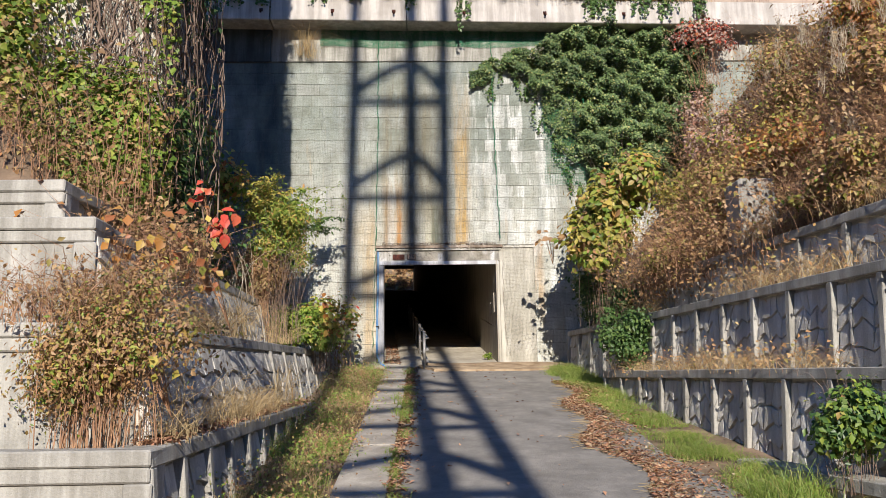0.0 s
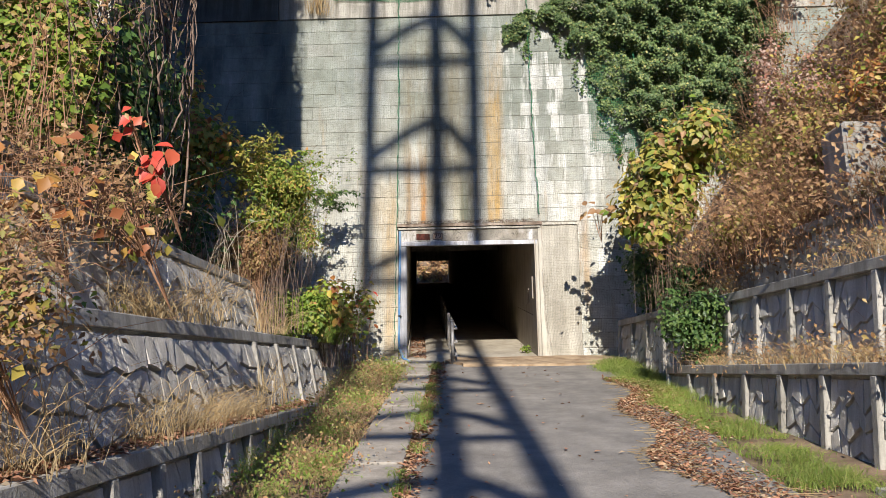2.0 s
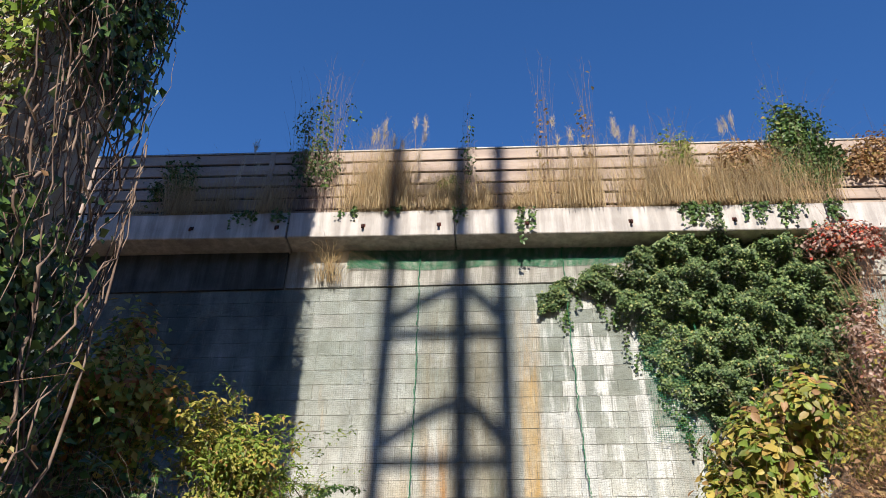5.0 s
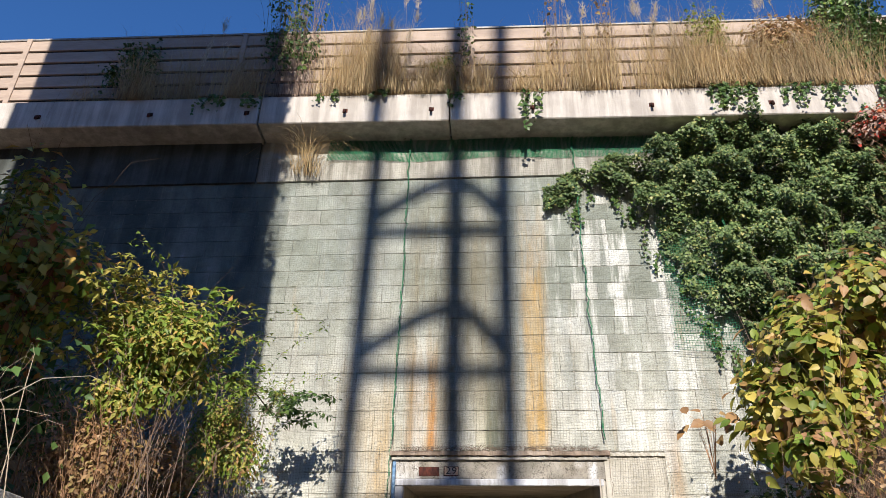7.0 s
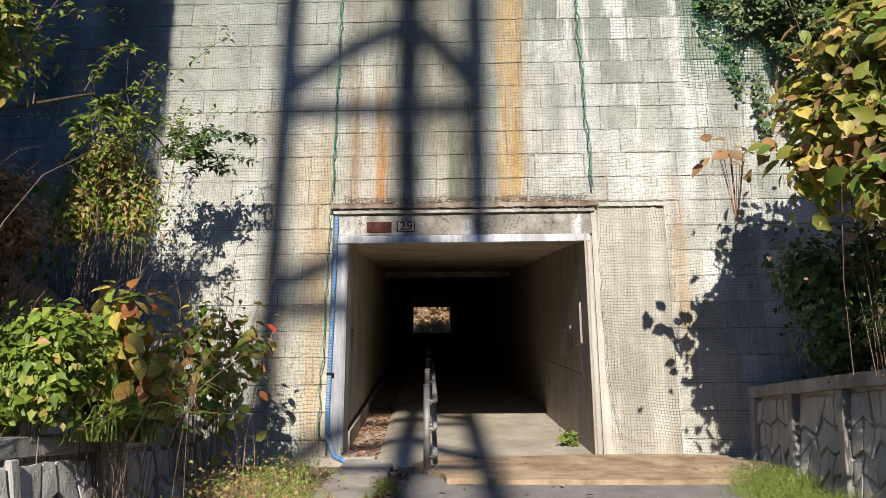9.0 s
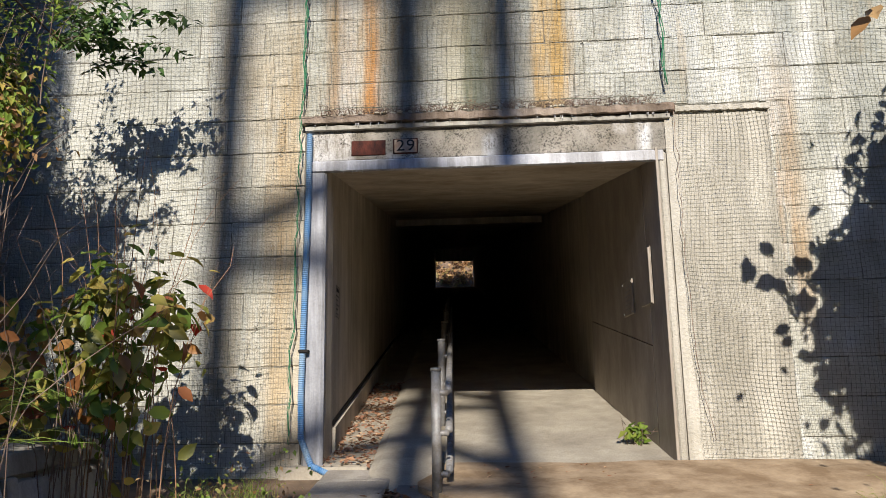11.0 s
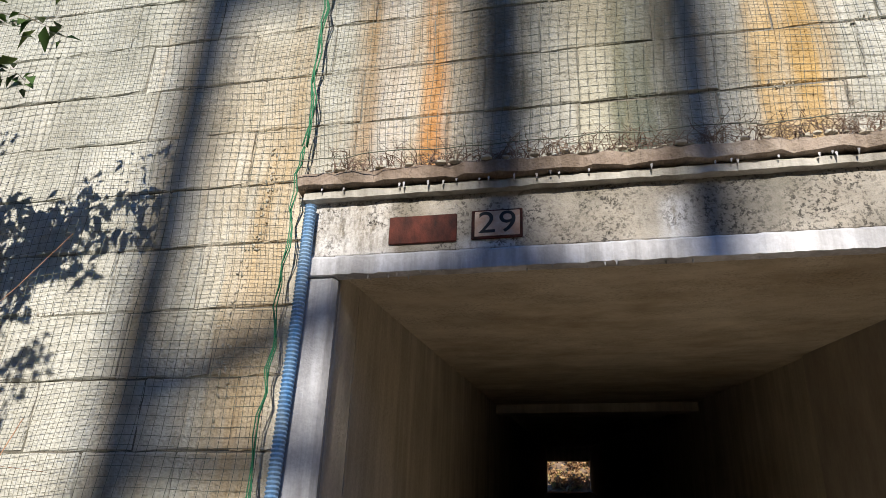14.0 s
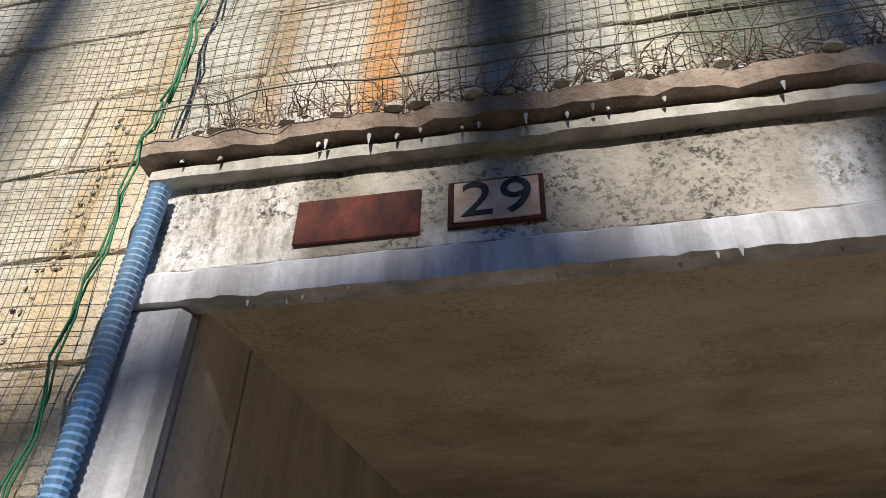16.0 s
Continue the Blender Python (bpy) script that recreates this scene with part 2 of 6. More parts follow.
M_SOFFIT = mouldy("stained_soffit", (0.47, 0.41, 0.32), (0.64, 0.57, 0.46), 0.35)
M_WHITE = concrete("white_paint", (0.54, 0.55, 0.59), (0.74, 0.75, 0.79), 0.6, 0.25, 0.6)
M_TUNNEL = concrete("tunnel_concrete", (0.50, 0.45, 0.36), (0.68, 0.62, 0.52), 0.3, 0.4)
M_RETAIN = concrete("retaining_concrete", (0.54, 0.52, 0.46), (0.72, 0.69, 0.62), 0.4, 0.9)
M_PILASTER = concrete("pale_pilaster", (0.36, 0.35, 0.32), (0.54, 0.52, 0.48), 0.45, 0.5)
M_STONE = concrete("moulded_stone", (0.56, 0.54, 0.50), (0.76, 0.73, 0.68), 0.4, 0.9)
M_ASPHALT = concrete("asphalt", (0.20, 0.188, 0.175), (0.32, 0.30, 0.275), 0.15, 0.8)
M_SLAB = concrete("slab_concrete", (0.30, 0.27, 0.24), (0.50, 0.46, 0.40), 0.25, 0.8)
M_FLOOR = concrete("ramp_concrete", (0.36, 0.32, 0.26), (0.54, 0.49, 0.40), 0.15, 0.5)
M_DIRT = plain("sandy_dirt", (0.46, 0.35, 0.235), 0.95, 0, (0.24, 0.165, 0.10), 4, bump=0.6)
M_EARTH = plain("earth", (0.27, 0.19, 0.13), 0.95, 0, (0.12, 0.085, 0.055), 3, bump=0.6)
# for the added rise that keeps low sky light off the place
M_SKY_BLOCK = plain("sky_block_slope", (0.11, 0.10, 0.05), 0.95, 0, (0.045, 0.055, 0.025), 0.25, bump=0.6)
M_STEEL = plain("dark_steel", (0.42, 0.37, 0.31), 0.55, 0.0, (0.30, 0.26, 0.215), 5, (1, 1, 0.4), 0.05)
M_RUST = plain("rust", (0.11, 0.03, 0.02), 0.85, 0, (0.018, 0.009, 0.008), 16, (1, 1, 0.5), 0.6)
M_JAMB = concrete("streaked_whitewash", (0.31, 0.32, 0.35), (0.54, 0.55, 0.59), 0.7, 0.3, 0.7)
M_SIGN = plain("sign_enamel", (0.60, 0.50, 0.40), 0.55, 0, (0.42, 0.24, 0.15), 14)
M_INK = plain("black_letters", (0.015, 0.015, 0.015), 0.6, bump=0)
M_RAIL = plain("galvanised_pipe", (0.36, 0.36, 0.36), 0.55, 0.25, (0.22, 0.20, 0.18), 18)
M_BLUE = plain("blue_hose", (0.07, 0.23, 0.50), 0.6, 0, (0.27, 0.40, 0.55), 4, (4, 4, 1.4), 0.1)
M_NET = plain("net_cord", (0.11, 0.13, 0.10), 0.7, 0, (0.18, 0.18, 0.14), 2, bump=0)
M_NETG = plain("green_net", (0.035, 0.20, 0.10), 0.7, 0, (0.025, 0.17, 0.08), 5, bump=0)
M_FENCE = plain("barrier_slat", (0.46, 0.36, 0.29), 0.6, 0, (0.34, 0.26, 0.21), 2, (0.5, 1, 3), 0.1)
M_DARK = plain("dark_gap", (0.03, 0.028, 0.026), 0.9, bump=0)
M_TOWER = plain("tower_steel", (0.30, 0.31, 0.32), 0.5, 0.7, bump=0)
M_BARK = plain("bark", (0.13, 0.09, 0.065), 0.9, 0, (0.06, 0.04, 0.03), 12, (1, 1, 0.3))
M_STEM = plain("vine_stem", (0.30, 0.22, 0.17), 0.85, 0, (0.14, 0.09, 0.07), 6)
M_REDSTEM = plain("bramble_stem", (0.47, 0.28, 0.17), 0.75, 0, (0.25, 0.13, 0.075), 6)
L_IVY = leaf_mat("ivy_leaf", [(0, (0.045, 0.095, 0.03)), (0.6, (0.085, 0.165, 0.045)), (1, (0.18, 0.26, 0.08))], 0.4, 0.2)
L_WALLIVY = leaf_mat("wall_ivy_leaf", [(0, (0.06, 0.11, 0.045)), (0.6, (0.135, 0.215, 0.08)), (0.93, (0.30, 0.37, 0.15)), (1, (0.42, 0.38, 0.14))], 0.45, 0.2)
L_BRIGHT = leaf_mat("bright_leaf", [(0, (0.11, 0.19, 0.03)), (0.6, (0.23, 0.34, 0.055)), (0.9, (0.38, 0.42, 0.09)), (1, (0.42, 0.25, 0.1))], 0.45, 0.3)
L_YELLOW = leaf_mat("yellowing_leaf", [(0, (0.19, 0.23, 0.05)), (0.5, (0.42, 0.40, 0.09)), (0.85, (0.64, 0.53, 0.14)), (1, (0.52, 0.28, 0.10))], 0.45, 0.36)
L_BROWN = leaf_mat("withered_leaf", [(0, (0.20, 0.12, 0.06)), (0.5, (0.42, 0.25, 0.13)), (0.75, (0.52, 0.36, 0.18)), (0.88, (0.32, 0.31, 0.09)), (0.96, (0.50, 0.25, 0.12)), (1, (0.58, 0.46, 0.32))], 0.5, 0.28)
L_PINK = leaf_mat("dry_pink_leaf", [(0, (0.34, 0.22, 0.17)), (0.6, (0.58, 0.45, 0.39)), (1, (0.45, 0.17, 0.11))])
L_RED = leaf_mat("red_leaf", [(0, (0.50, 0.05, 0.035)), (0.6, (0.58, 0.09, 0.06)), (1, (0.5, 0.18, 0.06))])
L_ORANGE = leaf_mat("orange_leaf", [(0, (0.42, 0.20, 0.05)), (0.6, (0.34, 0.12, 0.06)), (1, (0.5, 0.36, 0.08))])
L_STRAW = leaf_mat("straw", [(0, (0.42, 0.31, 0.17)), (0.6, (0.58, 0.46, 0.27)), (1, (0.34, 0.21, 0.1))], 0.6, 0.25)
L_GRASS = leaf_mat("grass", [(0, (0.14, 0.22, 0.04)), (0.6, (0.27, 0.39, 0.08)), (1, (0.42, 0.38, 0.15))], 0.5, 0.3)
L_LITTER = leaf_mat("fallen_leaf", [(0, (0.28, 0.14, 0.09)), (0.5, (0.46, 0.24, 0.15)), (0.8, (0.54, 0.33, 0.2)), (1, (0.62, 0.5, 0.35))], 0.8, 0.1)
L_PLUME = leaf_mat("plume", [(0, (0.5, 0.42, 0.32)), (1, (0.66, 0.58, 0.48))], 0.8, 0.4)


# ---- building helpers ----
def link(name, mesh, mat, parent=None, label=""):
    ob = new(name, mesh)
    mesh.materials.append(mat)
    if parent is not None:
        ob.parent = parent
    if label:
        ob["label"] = label
    return ob


def part(name, bm, mat, parent=None, label="", smooth=False):
    mesh = bpy.data.meshes.new(name)
    bm.to_mesh(mesh)
    bm.free()
    if smooth:
        mesh.shade_smooth()
    return link(name, mesh, mat, parent, label)


def empty(name, x, y, z):
    e = new(name)
    e.location = (x, y, z)
    e.empty_display_size = 0.1
    return e


def raw(name, verts, faces, mat, parent=None, label=""):
    """A mesh from computed arrays; faces all of one length."""
    v, f = np.asarray(verts, np.float32), np.asarray(faces, np.int32)
    mesh = bpy.data.meshes.new(name)
    mesh.vertices.add(len(v))
    mesh.vertices.foreach_set("co", v.ravel())
    k = f.shape[1]
    mesh.loops.add(f.size)
    mesh.loops.foreach_set("vertex_index", f.ravel())
    mesh.polygons.add(len(f))
    mesh.polygons.foreach_set("loop_start", np.arange(len(f), dtype=np.int32) * k)
    mesh.update(calc_edges=True)
    return link(name, mesh, mat, parent, label)


def outward(ob):
    """Turns the faces of a closed mesh outward."""
    bm = bmesh.new()
    bm.from_mesh(ob.data)
    bmesh.ops.recalc_face_normals(bm, faces=bm.faces)
    bm.to_mesh(ob.data)
    bm.free()
    ob.data.shade_flat()
    return ob


def add_box(bm, lo, hi, bevel=0.0, lift=None):
    """A box from corner to corner; lift(x, y) is added to z."""
    lo, hi = Vector(lo), Vector(hi)
    made = bmesh.ops.create_cube(bm, size=1.0, matrix=Matrix.Translation((lo + hi) / 2) @ Matrix.Diagonal((*(hi - lo), 1)))["verts"]
    if bevel:
        es = {e for v in made for e in v.link_edges}
        made = bmesh.ops.bevel(bm, geom=list(es), offset=bevel, segments=1, affect="EDGES")["verts"]
    if lift:
        for v in made:
            v.co.z += lift(v.co.x, v.co.y)
    return made


def box(name, lo, hi, mat, parent=None, label="", bevel=0.0, lift=None):
    bm = bmesh.new()
    add_box(bm, lo, hi, bevel, lift)
    return part(name, bm, mat, parent, label)


def add_tube(bm, pts, r, sides=8, cap=True):
    """A round tube along points; r is a radius or one a point."""
    pts = [Vector(p) for p in pts]
    rs = r if isinstance(r, (list, tuple)) else [r] * len(pts)
    rings = []
    for i, p in enumerate(pts):
        d = (pts[min(i + 1, len(pts) - 1)] - pts[max(i - 1, 0)]).normalized()
        a = d.cross(Vector((0.31, 0.2, 0.93) if abs(d.z) < 0.9 else (1, 0, 0))).normalized()
        b = d.cross(a)
        rings.append([bm.verts.new(p + rs[i] * (a * math.cos(k * math.tau / sides) + b * math.sin(k * math.tau / sides))) for k in range(sides)])
    for r0, r1 in zip(rings, rings[1:]):
        for k in range(sides):
            bm.faces.new((r0[k], r0[(k + 1) % sides], r1[(k + 1) % sides], r1[k]))
    if cap:
        bm.faces.new(rings[0][::-1])
        bm.faces.new(rings[-1])


def tube(name, pts, r, mat, parent=None, label="", sides=8):
    bm = bmesh.new()
    add_tube(bm, pts, r, sides)
    bmesh.ops.recalc_face_normals(bm, faces=bm.faces)
    return part(name, bm, mat, parent, label, True)


# ---- ground ----
def ground_z(y):
    if y < 0:
        return 0.12
    if y < 7.46:
        return 0.12 + 0.0316 * y + 0.00827 * y * y
    if y < 16.6:
        return 0.816 + 0.155 * (y - 7.46)
    if y < 60:
        return 2.233 + 0.18 * (y - 16.6)
    return 10.05 + max(0, min(y - 64, 14)) * 1.2


def gz(x, y):
    return ground_z(y)


def sheet(name, xs, ys, mat, rise=0.0, rough=0.0, edges=None, parent=None, thick=0.0):
    """A piece of ground between edges(y) -> (x0, x1), following the slope."""
    nx, ny = len(xs), len(ys)
    v, f = [], []
    for y in ys:
        x0, x1 = edges(y) if edges else (0, 1)
        for u in xs:
            x = x0 + (x1 - x0) * u if edges else u
            v.append((x, y, ground_z(y) + rise + rough * noise.noise((x * 1.7, y * 1.7, 0))))
    for j in range(ny - 1):
        for i in range(nx - 1):
            a = j * nx + i
            f.append((a, a + 1, a + nx + 1, a + nx))
    if thick:
        for a, b in ([(j * nx, (j + 1) * nx) for j in range(ny - 1)] + [((j + 1) * nx + nx - 1, j * nx + nx - 1) for j in range(ny - 1)]
                     + [(i + 1, i) for i in range(nx - 1)] + [((ny - 1) * nx + i, (ny - 1) * nx + i + 1) for i in range(nx - 1)]):
            k = len(v)
            v += [(v[a][0], v[a][1], v[a][2] - thick), (v[b][0], v[b][1], v[b][2] - thick)]
            f.append((a, b, k + 1, k))
    made = raw(name, v, f, mat, parent)
    if thick:
        made.data.shade_flat()
    return made


ys_ground = [-2500, -600, -150, -40, -15] + [i * 1.0 for i in range(-6, 17)] + [16.6, 22, 30, 40, 50, 60, 64, 68, 74, 100, 300, 2500]
ground = sheet("ground", [-2500, -500, -100, -30, -12, -6, -3, -1.5, 0, 1.5, 3, 6, 12, 30, 100, 500, 2500], ys_ground, M_EARTH, -0.06)
tagged(ground, "bare brown earth under the weeds and the ramp", "ground", kind="structure")


def hills():
    """An added, unseen wooded rise that closes the ground behind the walk and blocks low sky light."""
    v, f, n, m = [], [], 96, 7
    for i in range(n + 1):
        w = math.radians(150 + 240 * i / n)
        tall = 31 + 5 * noise.noise((i * 0.17, 0, 2)) + 2.5 * noise.noise((i * 0.9, 3, 2))
        for j in range(m + 1):
            d = 42 + 6 * j
            v.append((math.cos(w) * d, math.sin(w) * d + 4, -0.2 + tall * (1 - (1 - j / m) ** 1.6) + 1.5 * noise.noise((i * 0.8, j * 1.3, 5))))
    for i in range(n):
        for j in range(m):
            a = i * (m + 1) + j
            f.append((a, a + 1, a + m + 2, a + m + 1))
    return tagged(raw("backdrop", v, f, M_SKY_BLOCK), "unseen wooded rise added to block low sky light", "hill", kind="structure")


hills()
ys_road = [y * 0.4 - 6 for y in range(57)] + [16.75]
road = sheet("road", [0, 0.12, 0.25, 0.4, 0.55, 0.7, 0.85, 1], ys_road, M_ASPHALT, 0.0, 0.012, lambda y: (-0.27, float(np.interp(y, [-6, 6, 9, 12, 16.6], [2.75, 2.6, 2.5, 2.5, 2.75])) + 0.05 * math.sin(y * 2.1)), thick=0.12)
tagged(road, "worn grey asphalt ramp rising to the portal", "road", kind="structure")

apron = sheet("dirt_apron", [i / 14 for i in range(15)], [15.25 + 0.1 * i for i in range(12)] + [16.44], M_DIRT, 0.04, 0.03,
              lambda y: (-0.1 + 0.5 * max(0, 15.9 - y) + 0.05 * math.sin(y * 9), 2.9 - 0.2 * math.sin(y * 5)), thick=0.05)
tagged(apron, "sandy dirt washed over the asphalt before the portal", "dirt", kind="structure")


# ---- portal wall ----
WY = 16.47
wall = empty("wall_north", 0, WY, 0)
tagged(wall, "tall facing-block wall stained with lime and rust runs", "wall", kind="structure")
OX0, OX1, OZ0, OZ1 = -0.86, 1.63, 2.1, 4.41
bm = bmesh.new()
for lo, hi in (((-70, WY + 0.012, -0.5), (OX0 - 0.16, WY + 0.45, 9.95)), ((OX1 + 0.07, WY + 0.012, -0.5), (70, WY + 0.45, 9.95)),
               ((OX0 - 0.16, WY + 0.012, 4.72), (OX1 + 0.07, WY + 0.45, 9.95))):
    add_box(bm, lo, hi)
part("mortar_core", bm, M_BACK, wall)
box("cap_band", (-3.42, WY - 0.03, 9.12), (9.0, WY + 0.02, 9.93), M_CAP, wall, "smooth pale concrete band")
# left piece of the band, with the pier's shadow put into its colour
box("cap_band", (-14.0, WY - 0.03, 9.12), (-3.46, WY + 0.02, 9.93), M_CAP_SHADE, wall, "concrete band coloured dark for the pier shadow")
box("render_panel", (OX1 + 0.031, WY - 0.025, 2.0), (2.41, WY + 0.02, 4.74), M_RENDER, wall, "rough cement render patch")



def ragged(name, lo, hi, mat, parent, label, rough, seed, cuts=70):
    """A long strip of weathered concrete with uneven, chipped edges."""
    r = random.Random(seed)
    bm = bmesh.new()
    rows = []
    for k in range(cuts + 1):
        x = lo[0] + (hi[0] - lo[0]) * k / cuts
        chip = rough * 2.2 if r.random() < 0.12 else 0.0
        ring = [(lo[1], lo[2]), (hi[1], lo[2]), (hi[1], hi[2]), (lo[1] + 0.012, hi[2]), (lo[1], hi[2] - 0.012)]
        rows.append([bm.verts.new((x, y + (0 if y == hi[1] else r.uniform(-rough, rough) + chip), z + r.uniform(-rough, rough) * 0.8)) for y, z in ring])
    for a, b in zip(rows, rows[1:]):
        for i in range(5):
            bm.faces.new((a[i], a[(i + 1) % 5], b[(i + 1) % 5], b[i]))
    bm.faces.new(rows[0][::-1])
    bm.faces.new(rows[-1])
    bmesh.ops.recalc_face_normals(bm, faces=bm.faces)
    return part(name, bm, mat, parent, label)


lintel = empty("portal_frame", 0.37, WY, OZ1)
tagged(lintel, "white-painted concrete portal frame with a dripping lintel", "portal frame", kind="structure")
box("lintel_face", (OX0 - 0.15, WY - 0.012, 4.452), (OX1 + 0.06, WY + 0.3, 4.70), M_LINTEL, lintel, "grey stained lintel", 0.01)
ragged("white_band", (OX0 - 0.148, WY - 0.03, 4.375), (OX1 + 0.005, WY + 0.02, 4.455), M_WHITE, lintel, "white-painted band", 0.0022, 5, 110)
ragged("ledge", (OX0 - 0.19, WY - 0.08, 4.737), (OX1 + 0.10, WY + 0.05, 4.797), M_LEDGE, lintel, "crumbling ledge", 0.006, 6)
ragged("ledge_fillet", (OX0 - 0.16, WY - 0.05, 4.690), (OX1 + 0.07, WY + 0.05, 4.731), M_CAP, lintel, "pale fillet under the ledge", 0.003, 7)
box("jamb", (OX0 - 0.15, WY - 0.02, 1.9), (OX0, WY + 0.045, 4.380), M_JAMB, lintel, "streaked white-washed jamb", 0.02)
box("jamb_return", (OX0 - 0.15, WY + 0.047, 1.9), (OX0 - 0.003, WY + 0.27, 4.445), M_TUNNEL, lintel, "cream cement reveal", 0.006)
box("jamb", (OX1 - 0.034, WY - 0.02, 1.9), (OX1 + 0.028, WY + 0.27, 4.445), M_RENDER, lintel, "bare cement jamb", 0.015)
ragged("ledge", (OX1 + 0.11, WY - 0.055, 4.735), (2.42, WY + 0.02, 4.78), M_RENDER, lintel, "thin render ledge", 0.005, 8, 30)

# ---- tunnel ----
AX = -0.055                                 # sideways drift of the bore per metre
CE = 0.186                                  # its rise per metre


def bore(name, x0, x1, z0, z1, y0, y1, mat, label, cat, steps=8, floor=False):
    """A long slab of the bore, skewed and sloped."""
    v, f = [], []
    for k in range(steps + 1):
        y = y0 + (y1 - y0) * k / steps
        d = y - WY
        up = (ground_z(y) - 2.21) if floor else CE * d
        v += [(x0 + AX * d, y, z0 + up), (x1 + AX * d, y, z0 + up), (x1 + AX * d, y, z1 + up), (x0 + AX * d, y, z1 + up)]
    for k in range(steps):
        a = 4 * k
        for i in range(4):
            f.append((a + i, a + (i + 1) % 4, a + 4 + (i + 1) % 4, a + 4 + i))
    f += [(3, 2, 1, 0), (4 * steps, 4 * steps + 1, 4 * steps + 2, 4 * steps + 3)]
    return tagged(outward(raw(name, v, f, mat)), label, cat, kind="structure")


TY = 61.0
bore("tunnel_wall_left", OX0 - 0.45, OX0 + 0.01, 1.2, 4.9, WY + 0.28, TY, M_TUNNEL, "bare concrete tunnel side wall in deep shade", "wall")
bore("tunnel_wall_right", OX1 - 0.01, OX1 + 0.45, 1.2, 4.9, WY + 0.28, TY, M_TUNNEL, "bare concrete tunnel side wall in deep shade", "wall")
bore("tunnel_ceiling", OX0 - 0.02, OX1 + 0.02, 4.39, 4.448, WY + 0.022, WY + 0.32, M_SOFFIT, "stained concrete tunnel soffit", "ceiling", 1)
bore("tunnel_ceiling", OX0 - 0.45, OX1 + 0.45, 4.3895, 4.9, WY + 0.305, TY, M_SOFFIT, "stained concrete tunnel soffit", "ceiling")
bore("tunnel_floor", OX0 - 0.3, OX1 + 0.3, 1.9, 2.235, WY - 0.05, TY, M_FLOOR, "pale concrete ramp floor inside the tunnel", "floor", floor=True)
bore("tunnel_downstand", OX0, OX1, 4.28, 4.47, 23.6, 24.2, M_TUNNEL, "shallow concrete beam under the tunnel soffit", "beam", 1)
bore("tunnel_exit_beam", OX0, OX1, 3.57, 4.47, TY - 1.5, TY - 0.1, M_TUNNEL, "deep concrete beam over the far exit", "beam", 1)
bore("tunnel_curb", OX0, OX0 + 0.035, 2.0, 2.42, WY + 0.36, 40, M_TUNNEL, "low concrete curb along the tunnel wall", "curb", floor=True)
bore("tunnel_curb_gap", OX0 + 0.008, OX0 + 0.016, 2.43, 2.47, WY + 0.36, 30, M_DARK, "dark gap above the tunnel curb", "joint", floor=True)

# ---- bridge deck edge and noise barrier ----
def tilt(x, y):
    return -0.0136 * x


deck = empty("bridge_deck", 0, 16, 9.9)
tagged(deck, "stained concrete deck edge beam over the wall", "bridge deck", kind="structure")
for x0, x1 in ((-60, -16), (-16, -9.6), (-9.58, -3.42), (-3.39, -0.34), (-0.32, 6.2), (6.22, 12.6), (12.62, 60)):
    lf = tilt if abs(x0) < 20 and abs(x1) < 20 else (lambda x, y: -0.0136 * max(-16, min(12.6, x)))
    box("edge_beam", (x0, 15.95, 9.86), (x1, 17.2, 10.42), M_BEAM, deck, "", 0.015, lf)
box("cover_fill", (-30, 44, 12.4), (30, 60, 12.9), M_EARTH, deck, "earth fill")
box("deck_slab", (-60, 17.2, 9.95), (60, 44, 10.35), M_BEAM, deck)
for sx in (-1, 1):
    box("embankment_side", (min(sx * 5, sx * 60), 17, 0), (max(sx * 5, sx * 60), 60, 9.94), M_EARTH, deck, "earth fill")

barrier = empty("noise_barrier", 0, 16.2, 10.4)
tagged(barrier, "weathered beige slatted noise barrier on the deck edge", "barrier", kind="structure")
SL = 0.29
for k in range(6):
    for x0 in range(-16, 16, 4):
        box("slat", (x0 + 0.04, 16.21, 10.42 + k * SL), (x0 + 3.97, 16.25, 10.40 + (k + 1) * SL - 0.03), M_FENCE, barrier, "", 0.006, tilt)
for x0 in range(-16, 17, 4):
    box("barrier_post", (x0 - 0.05, 16.185, 10.40), (x0 + 0.05, 16.31, 12.16), M_FENCE, barrier, "", 0.006, tilt)
box("barrier_core", (-16, 16.252, 10.40), (16, 16.30, 12.1), M_DARK, barrier, "", 0, tilt)
box("barrier_cap", (-16, 16.19, 12.115), (16, 16.33, 12.155), M_RAIL, barrier, "thin metal cap", 0.004, tilt)


